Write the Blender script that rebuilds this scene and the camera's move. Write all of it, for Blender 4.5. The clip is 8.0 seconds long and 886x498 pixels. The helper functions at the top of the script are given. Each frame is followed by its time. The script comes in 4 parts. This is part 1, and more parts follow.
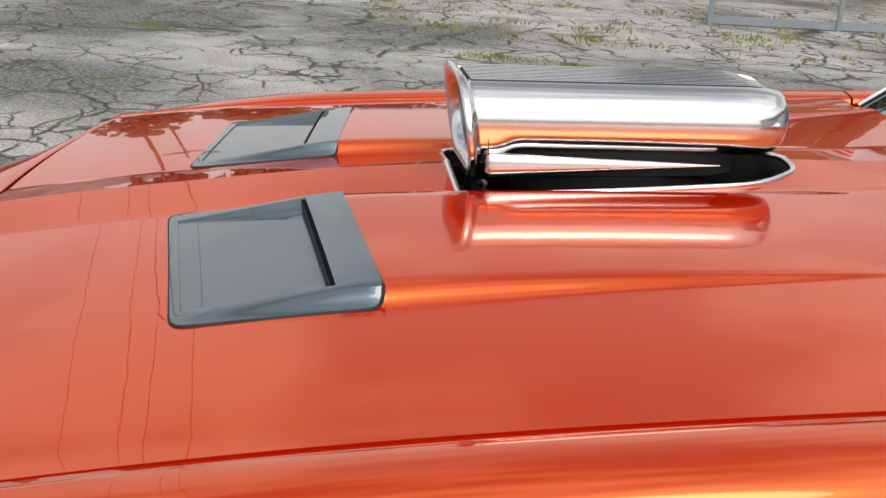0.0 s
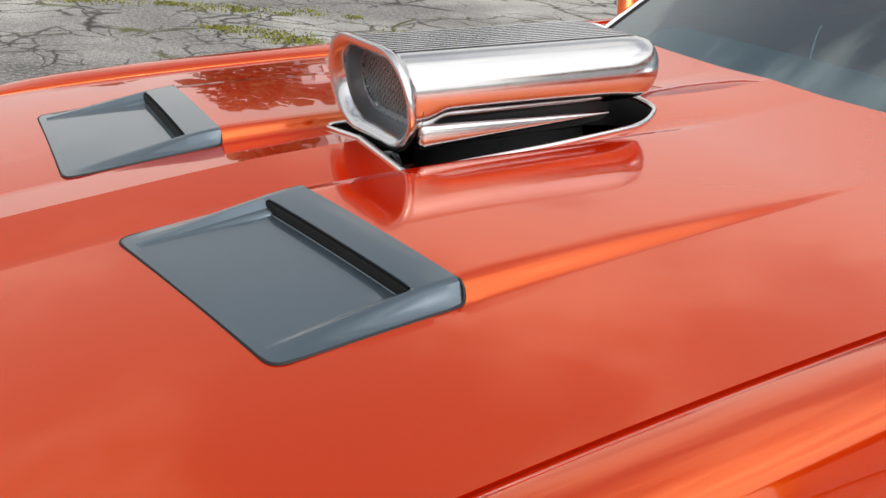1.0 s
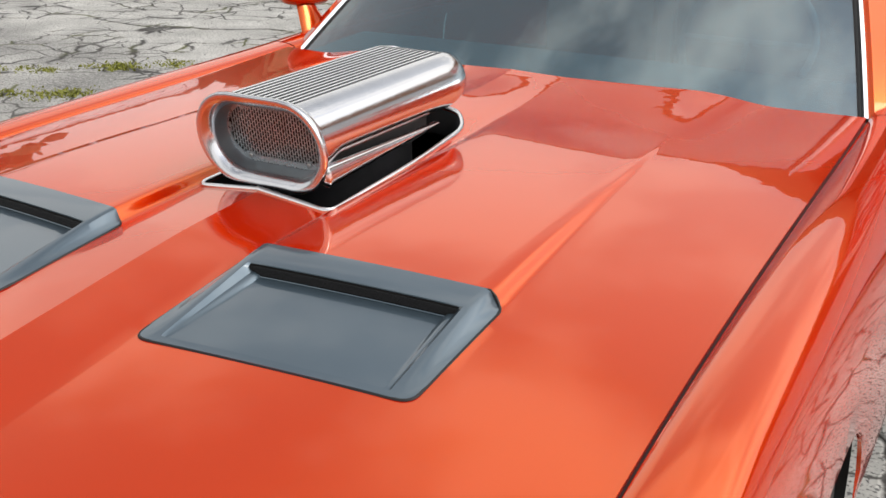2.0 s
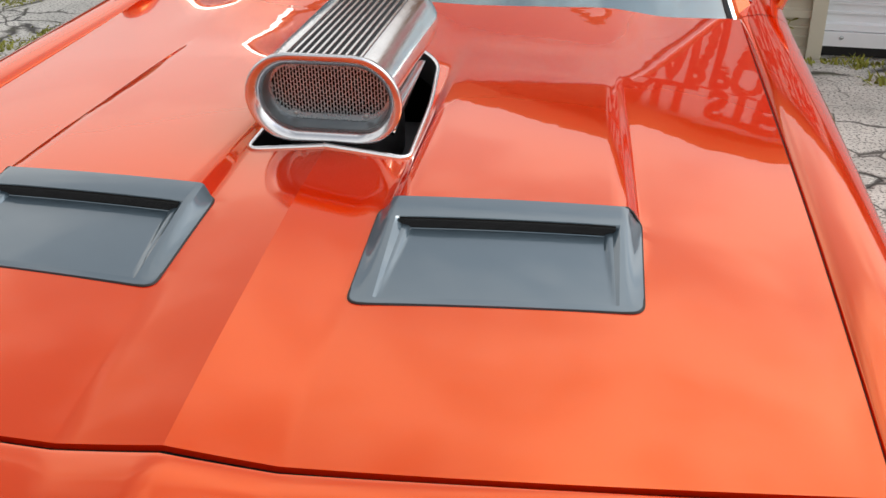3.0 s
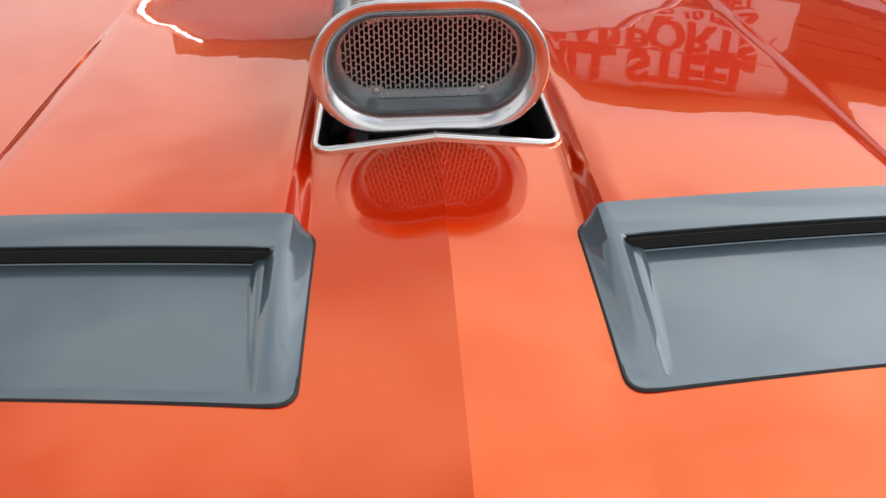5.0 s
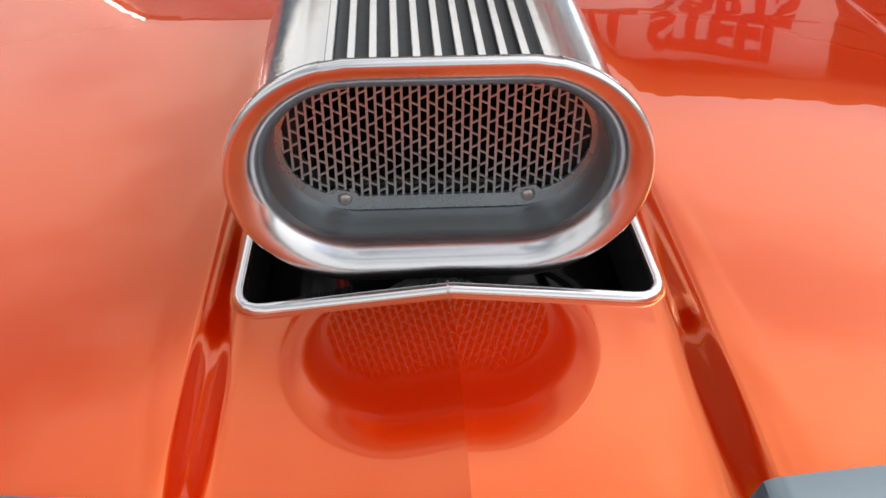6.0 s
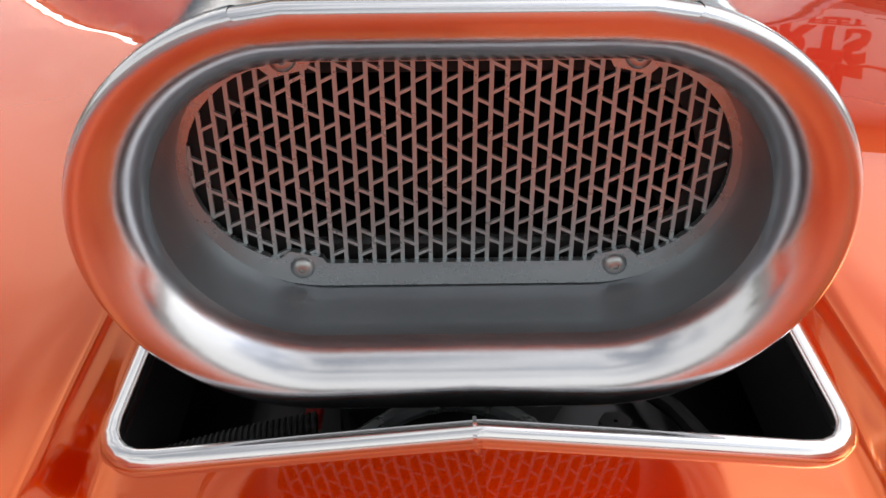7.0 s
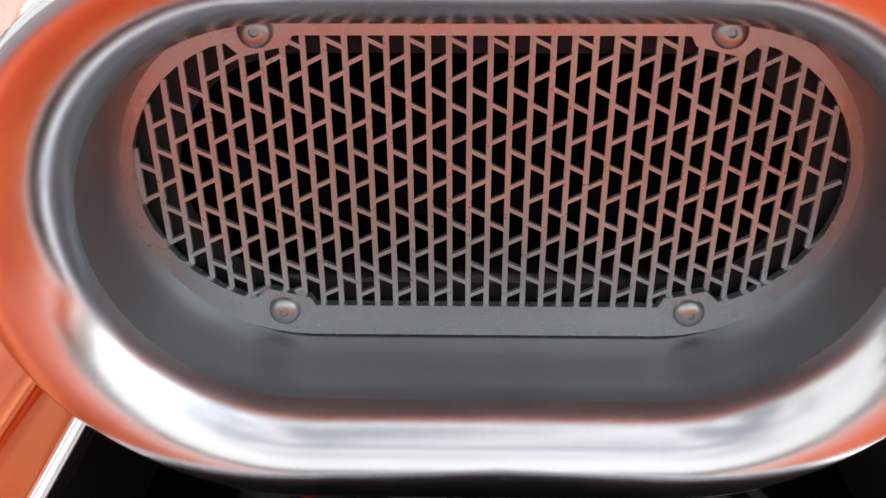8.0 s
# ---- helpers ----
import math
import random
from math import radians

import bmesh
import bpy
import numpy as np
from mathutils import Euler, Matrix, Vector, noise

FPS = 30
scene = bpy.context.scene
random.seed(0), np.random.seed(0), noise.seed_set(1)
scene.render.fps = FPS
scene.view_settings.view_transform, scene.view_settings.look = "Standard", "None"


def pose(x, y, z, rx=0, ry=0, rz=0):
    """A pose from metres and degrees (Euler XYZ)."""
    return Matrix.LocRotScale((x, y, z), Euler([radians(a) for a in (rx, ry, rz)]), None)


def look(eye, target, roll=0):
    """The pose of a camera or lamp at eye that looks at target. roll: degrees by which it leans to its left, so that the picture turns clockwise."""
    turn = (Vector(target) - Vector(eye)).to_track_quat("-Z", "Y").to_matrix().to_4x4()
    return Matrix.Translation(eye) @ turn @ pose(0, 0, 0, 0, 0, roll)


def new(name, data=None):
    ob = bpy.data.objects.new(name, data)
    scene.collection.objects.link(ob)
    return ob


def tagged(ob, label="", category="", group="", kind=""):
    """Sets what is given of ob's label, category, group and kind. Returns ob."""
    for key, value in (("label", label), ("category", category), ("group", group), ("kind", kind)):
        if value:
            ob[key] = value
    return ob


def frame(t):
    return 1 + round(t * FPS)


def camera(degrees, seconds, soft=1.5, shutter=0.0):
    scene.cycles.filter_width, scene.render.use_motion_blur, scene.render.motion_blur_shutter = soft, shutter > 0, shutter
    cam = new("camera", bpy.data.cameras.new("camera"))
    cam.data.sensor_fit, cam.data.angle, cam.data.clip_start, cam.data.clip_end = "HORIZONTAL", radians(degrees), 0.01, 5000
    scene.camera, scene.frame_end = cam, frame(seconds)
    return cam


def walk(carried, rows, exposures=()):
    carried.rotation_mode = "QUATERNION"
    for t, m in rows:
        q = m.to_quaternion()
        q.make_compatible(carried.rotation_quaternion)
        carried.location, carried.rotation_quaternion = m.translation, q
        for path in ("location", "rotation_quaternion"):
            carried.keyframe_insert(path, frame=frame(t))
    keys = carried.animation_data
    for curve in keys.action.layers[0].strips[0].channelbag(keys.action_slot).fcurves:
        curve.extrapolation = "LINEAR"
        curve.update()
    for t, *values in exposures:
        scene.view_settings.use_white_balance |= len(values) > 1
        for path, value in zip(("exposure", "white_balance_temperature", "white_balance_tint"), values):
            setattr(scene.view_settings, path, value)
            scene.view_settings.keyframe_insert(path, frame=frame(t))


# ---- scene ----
cam = camera(45.2, 8.0)
walk(cam, [
    (0.0, look((1.755, -0.26, 1.411), (-0.117, 0.002, 0.759), 4.1)),
    (0.5, look((1.674, -0.549, 1.422), (-0.113, 0.03, 0.737), 4.1)),
    (1.0, look((1.509, -0.831, 1.434), (-0.05, 0.193, 0.711), 4.2)),
    (1.5, look((1.365, -1.192, 1.46), (0.157, 0.235, 0.75), 0.4)),
    (1.7, look((1.301, -1.272, 1.488), (0.199, 0.248, 0.8), 0.8)),
    (2.8, look((0.628, -1.702, 1.591), (0.217, 0.069, 0.759), -0.5)),
    (3.0, look((0.482, -1.744, 1.602), (0.201, 0.04, 0.743), 0.3)),
    (3.5, look((0.202, -1.68, 1.604), (0.134, 0.091, 0.677), -0.1)),
    (4.0, look((-0.094, -1.657, 1.594), (0.083, 0.115, 0.683), 0.6)),
    (4.2, look((-0.11, -1.631, 1.576), (0.028, 0.16, 0.697), -0.8)),
    (5.3, look((-0.033, -0.996, 1.385), (0.035, 0.743, 0.4), -0.7)),
    (5.5, look((-0.046, -0.865, 1.379), (0.076, 0.839, 0.339), 0.4)),
    (6.0, look((-0.036, -0.622, 1.353), (0.049, 1.089, 0.32), -0.2)),
    (6.5, look((-0.011, -0.465, 1.307), (0.08, 1.252, 0.285), 0.5)),
    (7.0, look((-0.019, -0.344, 1.206), (0.005, 1.427, 0.277), -0.3)),
    (7.5, look((-0.022, -0.258, 1.171), (-0.097, 1.468, 0.165), -0.8)),
    (8.0, look((-0.014, -0.258, 1.154), (-0.055, 1.558, 0.326), -0.2)),
], exposures=[(0.0, -0.88), (0.7, -0.79), (1.5, -0.66), (3.0, -0.50), (4.0, -0.56), (5.5, -0.60), (6.0, -0.58), (6.5, -0.57), (7.0, -0.56), (7.5, -0.30), (8.0, -0.14)])

# ---------------------------------------------------------------- light
world = bpy.data.worlds.new("sky")
scene.world = world
world.use_nodes = True
wn, wl = world.node_tree.nodes, world.node_tree.links
wn.clear()
w_out = wn.new("ShaderNodeOutputWorld")
w_bg = wn.new("ShaderNodeBackground")
w_sky = wn.new("ShaderNodeTexSky")
w_sky.sky_type = 'NISHITA'
w_sky.sun_disc = False
w_sky.sun_elevation = radians(44.7)
w_sky.sun_rotation = radians(75)
w_sky.air_density, w_sky.dust_density = 1.0, 1.6
w_tc = wn.new("ShaderNodeTexCoord")
w_map = wn.new("ShaderNodeMapping")
w_map.inputs["Scale"].default_value = (1.0, 1.0, 2.2)
w_noise = wn.new("ShaderNodeTexNoise")
w_noise.inputs["Scale"].default_value = 2.6
w_noise.inputs["Detail"].default_value = 7.0
w_noise.inputs["Roughness"].default_value = 0.55
w_ramp = wn.new("ShaderNodeMapRange")
w_ramp.inputs["From Min"].default_value, w_ramp.inputs["From Max"].default_value = 0.45, 0.65
w_ramp.inputs["To Min"].default_value, w_ramp.inputs["To Max"].default_value = 0.0, 0.78
w_mix = wn.new("ShaderNodeMix")
w_mix.data_type = 'RGBA'
w_mix.inputs["B"].default_value = (12.4, 12.2, 11.9, 1)
wl.new(w_tc.outputs["Generated"], w_map.inputs["Vector"])
wl.new(w_map.outputs["Vector"], w_noise.inputs["Vector"])
wl.new(w_noise.outputs["Fac"], w_ramp.inputs["Value"])
w_sep = wn.new("ShaderNodeSeparateXYZ")
w_haze = wn.new("ShaderNodeMapRange")
w_haze.inputs["From Min"].default_value, w_haze.inputs["From Max"].default_value = 0.22, 0.70
w_haze.inputs["To Min"].default_value, w_haze.inputs["To Max"].default_value = 0.95, 0.33
w_add = wn.new("ShaderNodeMath")
w_add.operation, w_add.use_clamp = 'ADD', True
wl.new(w_tc.outputs["Generated"], w_sep.inputs[0])
wl.new(w_sep.outputs["Z"], w_haze.inputs["Value"])
wl.new(w_haze.outputs["Result"], w_add.inputs[0])
wl.new(w_ramp.outputs["Result"], w_add.inputs[1])
wl.new(w_add.outputs[0], w_mix.inputs["Factor"])
w_sat = wn.new("ShaderNodeHueSaturation")
w_sat.inputs["Saturation"].default_value = 0.95
wl.new(w_sky.outputs["Color"], w_sat.inputs["Color"])
wl.new(w_sat.outputs["Color"], w_mix.inputs["A"])
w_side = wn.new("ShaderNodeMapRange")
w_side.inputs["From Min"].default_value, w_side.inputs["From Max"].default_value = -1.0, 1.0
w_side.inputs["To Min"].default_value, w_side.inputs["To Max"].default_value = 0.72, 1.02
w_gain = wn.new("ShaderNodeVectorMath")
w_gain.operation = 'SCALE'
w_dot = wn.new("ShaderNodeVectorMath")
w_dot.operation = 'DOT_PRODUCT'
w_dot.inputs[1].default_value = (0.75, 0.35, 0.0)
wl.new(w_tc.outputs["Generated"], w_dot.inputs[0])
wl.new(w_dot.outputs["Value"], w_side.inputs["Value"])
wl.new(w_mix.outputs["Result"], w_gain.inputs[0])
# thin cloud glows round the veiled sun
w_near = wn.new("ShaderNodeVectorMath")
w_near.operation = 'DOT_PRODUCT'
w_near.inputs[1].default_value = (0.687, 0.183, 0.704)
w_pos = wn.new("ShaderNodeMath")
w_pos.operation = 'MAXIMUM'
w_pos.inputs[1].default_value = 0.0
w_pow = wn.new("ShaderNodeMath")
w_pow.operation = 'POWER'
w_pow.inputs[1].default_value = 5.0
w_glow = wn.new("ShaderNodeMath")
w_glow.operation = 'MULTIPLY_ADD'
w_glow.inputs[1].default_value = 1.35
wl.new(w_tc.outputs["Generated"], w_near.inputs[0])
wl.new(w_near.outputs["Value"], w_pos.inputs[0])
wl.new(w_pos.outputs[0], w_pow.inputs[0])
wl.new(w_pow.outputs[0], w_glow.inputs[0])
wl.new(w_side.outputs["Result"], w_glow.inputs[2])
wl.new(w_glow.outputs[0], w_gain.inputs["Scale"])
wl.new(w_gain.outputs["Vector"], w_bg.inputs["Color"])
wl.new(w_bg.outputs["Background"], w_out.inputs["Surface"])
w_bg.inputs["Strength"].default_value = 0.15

sun = new("sun", bpy.data.lights.new("sun", 'SUN'))
sun.data.energy, sun.data.angle, sun.data.color = 1.4, radians(28), (1.0, 0.94, 0.86)
sun.matrix_world = look((12.0, 3.2, 12.3), (0, 0, 0))


# ---------------------------------------------------------------- materials
def material(name, color, rough=0.5, metal=0.0, coat=0.0, coat_rough=0.03, var=0.08, scale=8.0, bump=0.0, bump_scale=60.0,
             rough_var=0.0, spec=0.5, coat_ior=1.5, edge=(1, 1, 1)):
    m = bpy.data.materials.new(name)
    m.use_nodes = True
    n, l = m.node_tree.nodes, m.node_tree.links
    b = n["Principled BSDF"]
    b.inputs["Roughness"].default_value = rough
    b.inputs["Metallic"].default_value = metal
    b.inputs["Coat Weight"].default_value = coat
    b.inputs["Coat Roughness"].default_value = coat_rough
    b.inputs["Coat IOR"].default_value = coat_ior
    b.inputs["Specular IOR Level"].default_value = spec
    b.inputs["Specular Tint"].default_value = (*edge, 1)
    tc = n.new("ShaderNodeTexCoord")
    no = n.new("ShaderNodeTexNoise")
    no.inputs["Scale"].default_value, no.inputs["Detail"].default_value = scale, 6
    l.new(tc.outputs["Object"], no.inputs["Vector"])
    mx = n.new("ShaderNodeMix")
    mx.data_type = 'RGBA'
    mx.inputs["A"].default_value = (*[c * (1 - var) for c in color], 1)
    mx.inputs["B"].default_value = (*[min(1, c * (1 + var)) for c in color], 1)
    l.new(no.outputs["Fac"], mx.inputs["Factor"])
    l.new(mx.outputs["Result"], b.inputs["Base Color"])
    if rough_var:
        mr = n.new("ShaderNodeMapRange")
        mr.inputs["To Min"].default_value, mr.inputs["To Max"].default_value = max(0.01, rough - rough_var), rough + rough_var
        n2 = n.new("ShaderNodeTexNoise")
        n2.inputs["Scale"].default_value, n2.inputs["Detail"].default_value = scale * 4, 8
        l.new(tc.outputs["Object"], n2.inputs["Vector"])
        l.new(n2.outputs["Fac"], mr.inputs["Value"])
        l.new(mr.outputs["Result"], b.inputs["Roughness"])
    if bump:
        nb = n.new("ShaderNodeTexNoise")
        nb.inputs["Scale"].default_value, nb.inputs["Detail"].default_value = bump_scale, 8
        l.new(tc.outputs["Object"], nb.inputs["Vector"])
        bp = n.new("ShaderNodeBump")
        bp.inputs["Strength"].default_value, bp.inputs["Distance"].default_value = bump, 0.01
        l.new(nb.outputs["Fac"], bp.inputs["Height"])
        l.new(bp.outputs["Normal"], b.inputs["Normal"])
    return m




def paint_material():
    """Deep red-orange ground coat, orange flakes that shine towards the light, and clear lacquer over both."""
    m = material("orange_metallic_paint", (0.64, 0.015, 0.0005), rough=0.6, coat=1.0, coat_rough=0.003, var=0.05, scale=3, spec=0.0, coat_ior=1.52)
    n, l = m.node_tree.nodes, m.node_tree.links
    ground = n["Principled BSDF"]
    flake = n.new("ShaderNodeBsdfPrincipled")
    flake.inputs["Base Color"].default_value = (0.87, 0.240, 0.008, 1)
    flake.inputs["Metallic"].default_value = 1.0
    flake.inputs["Roughness"].default_value = 0.14
    flake.inputs["Coat Weight"].default_value = 1.0
    flake.inputs["Coat Roughness"].default_value = 0.003
    flake.inputs["Coat IOR"].default_value = 1.52
    mix = n.new("ShaderNodeMixShader")
    mix.inputs[0].default_value = 0.37
    l.new(ground.outputs[0], mix.inputs[1])
    l.new(flake.outputs[0], mix.inputs[2])
    l.new(mix.outputs[0], n["Material Output"].inputs["Surface"])
    # faint waviness of hand-sanded lacquer
    wave = n.new("ShaderNodeTexNoise")
    wave.inputs["Scale"].default_value, wave.inputs["Detail"].default_value = 7.0, 3.0
    tc = n.new("ShaderNodeTexCoord")
    l.new(tc.outputs["Object"], wave.inputs["Vector"])
    bump = n.new("ShaderNodeBump")
    bump.inputs["Strength"].default_value, bump.inputs["Distance"].default_value = 1.0, 0.00030
    l.new(wave.outputs["Fac"], bump.inputs["Height"])
    for b in (ground, flake):
        l.new(bump.outputs["Normal"], b.inputs["Coat Normal"])
    return m


M_paint = paint_material()
M_grey = material("grey_metallic_paint", (0.105, 0.148, 0.182), rough=0.36, metal=0.65, coat=1.0, coat_rough=0.012, var=0.06, scale=14, spec=0.2, coat_ior=1.65)
M_alu = material("polished_aluminium", (0.74, 0.74, 0.75), rough=0.15, metal=1.0, var=0.08, scale=14, rough_var=0.06, bump=0.016, bump_scale=30)
M_cast = material("cast_aluminium", (0.055, 0.058, 0.062), rough=0.6, metal=0.2, var=0.15, scale=30, rough_var=0.1, bump=0.05, bump_scale=200)
M_plate = material("brushed_plate", (0.46, 0.50, 0.52), rough=0.28, metal=0.85, var=0.15, scale=30, rough_var=0.12, bump=0.03, bump_scale=150)
M_bell = material("satin_polished_aluminium", (0.72, 0.73, 0.76), rough=0.20, metal=1.0, var=0.12, scale=18, rough_var=0.06, bump=0.02, bump_scale=40)
M_throat = material("dull_machined_aluminium", (0.34, 0.36, 0.38), rough=0.36, metal=0.9, var=0.2, scale=25, rough_var=0.12, bump=0.02, bump_scale=90)
M_zinc = material("zinc_plated_steel", (0.42, 0.44, 0.44), rough=0.34, metal=1.0, var=0.15, scale=60, rough_var=0.1)
M_mesh = material("mesh_aluminium", (0.44, 0.48, 0.49), rough=0.30, metal=0.6, var=0.25, scale=40, rough_var=0.12)
M_chrome = material("chrome", (0.9, 0.9, 0.91), rough=0.06, metal=1.0, var=0.02, scale=20, rough_var=0.03)
M_trim = material("bright_trim", (0.86, 0.86, 0.87), rough=0.17, metal=1.0, var=0.04, scale=20, rough_var=0.05)
# black parts; the colour also stands in for shade in gaps and hollows
M_black = material("black_underside_and_shade", (0.012, 0.012, 0.013), rough=0.6, var=0.3, scale=20)
# shade inside narrow openings, put into the colour as near-black
M_hollow_shade = material("matt_black_hollow_shade", (0.004, 0.004, 0.004), rough=0.9, var=0.2, scale=20, spec=0.1)
M_rubber = material("black_rubber", (0.02, 0.02, 0.021), rough=0.7, var=0.25, scale=30, bump=0.1, bump_scale=80)
M_engine = material("dark_engine_metal", (0.06, 0.06, 0.065), rough=0.4, metal=0.7, var=0.3, scale=30)
M_redwire = material("red_silicone", (0.45, 0.02, 0.015), rough=0.5, var=0.1)
M_interior = material("dark_vinyl", (0.15, 0.20, 0.22), rough=0.6, var=0.2, scale=20, bump=0.05, bump_scale=200)
M_beige = material("beige_painted_steel", (0.50, 0.48, 0.38), rough=0.55, var=0.08, scale=3, bump=0.03, bump_scale=20, rough_var=0.1)
M_white = material("white_painted_steel", (0.70, 0.73, 0.76), rough=0.5, var=0.07, scale=4, bump=0.03, bump_scale=20)
M_fence = material("grey_galvanised_tube", (0.33, 0.37, 0.40), rough=0.5, metal=0.5, var=0.12, scale=20)
M_signw = material("white_vinyl_banner", (0.88, 0.87, 0.85), rough=0.5, var=0.05, scale=3)
M_signr = material("red_lettering", (0.62, 0.03, 0.025), rough=0.5, var=0.06, scale=10)
M_grass = material("weed_green", (0.24, 0.25, 0.035), rough=0.7, var=0.45, scale=2.5)
M_leaf = material("tree_leaf", (0.05, 0.085, 0.02), rough=0.7, var=0.5, scale=1.2)
M_bark = material("bark", (0.09, 0.07, 0.05), rough=0.9, var=0.3, scale=6, bump=0.3, bump_scale=20)
M_roofing = material("brown_shingle", (0.12, 0.075, 0.05), rough=0.85, var=0.3, scale=8, bump=0.2, bump_scale=40)


def glass_material(name, tint, ior):
    m = bpy.data.materials.new(name)
    m.use_nodes = True
    b = m.node_tree.nodes["Principled BSDF"]
    b.inputs["Base Color"].default_value = (*tint, 1)
    b.inputs["Roughness"].default_value = 0.01
    b.inputs["Transmission Weight"].default_value = 1.0
    b.inputs["IOR"].default_value = ior
    return m


M_glass = glass_material("tinted_windshield_glass", (0.20, 0.48, 0.58), 2.5)
M_dark_glass = glass_material("dark_side_glass", (0.16, 0.22, 0.24), 1.6)


def wood_material():
    m = material("brown_wood_siding", (0.30, 0.13, 0.05), rough=0.65)
    n, l = m.node_tree.nodes, m.node_tree.links
    b = n["Principled BSDF"]
    tc = n.new("ShaderNodeTexCoord")
    mp = n.new("ShaderNodeMapping")
    mp.inputs["Scale"].default_value = (1.0, 1.0, 9.0)
    no = n.new("ShaderNodeTexNoise")
    no.inputs["Scale"].default_value, no.inputs["Detail"].default_value, no.inputs["Distortion"].default_value = 2.2, 8, 1.2
    ra = n.new("ShaderNodeValToRGB")
    ra.color_ramp.elements[0].position, ra.color_ramp.elements[0].color = 0.3, (0.20, 0.075, 0.03, 1)
    ra.color_ramp.elements[1].position, ra.color_ramp.elements[1].color = 0.7, (0.42, 0.19, 0.075, 1)
    l.new(tc.outputs["Object"], mp.inputs["Vector"])
    l.new(mp.outputs["Vector"], no.inputs["Vector"])
    l.new(no.outputs["Fac"], ra.inputs["Fac"])
    l.new(ra.outputs["Color"], b.inputs["Base Color"])
    return m


M_wood = wood_material()


def ground_material():
    m = bpy.data.materials.new("old_cracked_asphalt")
    m.use_nodes = True
    n, l = m.node_tree.nodes, m.node_tree.links
    b = n["Principled BSDF"]
    b.inputs["Roughness"].default_value = 0.9
    tc = n.new("ShaderNodeTexCoord")

    def noise_tex(scale, detail=6, dist=0.0):
        t = n.new("ShaderNodeTexNoise")
        t.inputs["Scale"].default_value, t.inputs["Detail"].default_value, t.inputs["Distortion"].default_value = scale, detail, dist
        l.new(tc.outputs["Object"], t.inputs["Vector"])
        return t

    def ramp(src, lo, hi, a=0.0, z=1.0):
        r = n.new("ShaderNodeMapRange")
        r.inputs["From Min"].default_value, r.inputs["From Max"].default_value = lo, hi
        r.inputs["To Min"].default_value, r.inputs["To Max"].default_value = a, z
        l.new(src, r.inputs["Value"])
        return r.outputs["Result"]

    def mix(fac, a, c):
        x = n.new("ShaderNodeMix")
        x.data_type = 'RGBA'
        l.new(fac, x.inputs["Factor"])
        for key, v in (("A", a), ("B", c)):
            if isinstance(v, tuple):
                x.inputs[key].default_value = (*v, 1)
            else:
                l.new(v, x.inputs[key])
        return x.outputs["Result"]

    warp = noise_tex(1.1, 8)
    wv = n.new("ShaderNodeVectorMath")
    wv.operation = 'MULTIPLY_ADD'
    wv.inputs[1].default_value = (1.1, 1.1, 0.0)
    l.new(warp.outputs["Color"], wv.inputs[0])
    l.new(tc.outputs["Object"], wv.inputs[2])
    fine_warp = n.new("ShaderNodeVectorMath")
    fine_warp.operation = 'MULTIPLY_ADD'
    fine_warp.inputs[1].default_value = (0.30, 0.30, 0.0)
    l.new(noise_tex(3.0, 8).outputs["Color"], fine_warp.inputs[0])
    l.new(tc.outputs["Object"], fine_warp.inputs[2])
    cracks = []
    for sc in (0.55, 1.5, 2.9):
        v = n.new("ShaderNodeTexVoronoi")
        v.feature = 'DISTANCE_TO_EDGE'
        v.inputs["Scale"].default_value = sc
        v.inputs["Randomness"].default_value = 1.0
        l.new((wv if sc < 1 else fine_warp).outputs["Vector"], v.inputs["Vector"])
        # break the line up along its length
        gaps = noise_tex(2.3 if sc < 1 else 1.3, 5)
        add = n.new("ShaderNodeMath")
        add.operation = 'ADD'
        l.new(v.outputs["Distance"], add.inputs[0])
        l.new(ramp(gaps.outputs["Fac"], 0.50, 0.66, 0.0, 0.035 if sc < 1 else 0.06), add.inputs[1])
        cracks.append(add.outputs[0])
    big = noise_tex(0.28, 6, 0.8)
    # loose dark gravel lies thicker towards the front of the lot
    sep = n.new("ShaderNodeSeparateXYZ")
    l.new(tc.outputs["Object"], sep.inputs[0])
    drift = n.new("ShaderNodeMath")
    drift.operation = 'ADD'
    l.new(big.outputs["Fac"], drift.inputs[0])
    l.new(ramp(sep.outputs["Y"], -2.5, 2.5, 0.09, -0.08), drift.inputs[1])
    patch = n.new("ShaderNodeVectorMath")
    patch.operation = 'DISTANCE'
    patch.inputs[1].default_value = (-5.2, -1.7, 0.0)
    l.new(tc.outputs["Object"], patch.inputs[0])
    patchy = n.new("ShaderNodeMath")
    patchy.operation = 'ADD'
    l.new(drift.outputs[0], patchy.inputs[0])
    l.new(ramp(patch.outputs["Value"], 0.5, 1.5, 0.16, 0.0), patchy.inputs[1])
    mid = noise_tex(2.4, 8)
    fine = noise_tex(70, 5)
    grit = noise_tex(26, 6)
    light = mix(ramp(mid.outputs["Fac"], 0.3, 0.7), (0.40, 0.395, 0.37), (0.66, 0.65, 0.61))
    worn = mix(ramp(grit.outputs["Fac"], 0.38, 0.62), (0.075, 0.075, 0.072), (0.27, 0.265, 0.25))
    surf = mix(ramp(patchy.outputs[0], 0.46, 0.60), light, worn)
    speck = mix(ramp(fine.outputs["Fac"], 0.51, 0.63), surf, (0.12, 0.12, 0.115))
    speck = mix(ramp(noise_tex(48, 6).outputs["Fac"], 0.60, 0.68), speck, (0.58, 0.57, 0.54))
    gap = mix(ramp(noise_tex(1.4).outputs["Fac"], 0.50, 0.62), (0.055, 0.052, 0.048), (0.11, 0.12, 0.035))
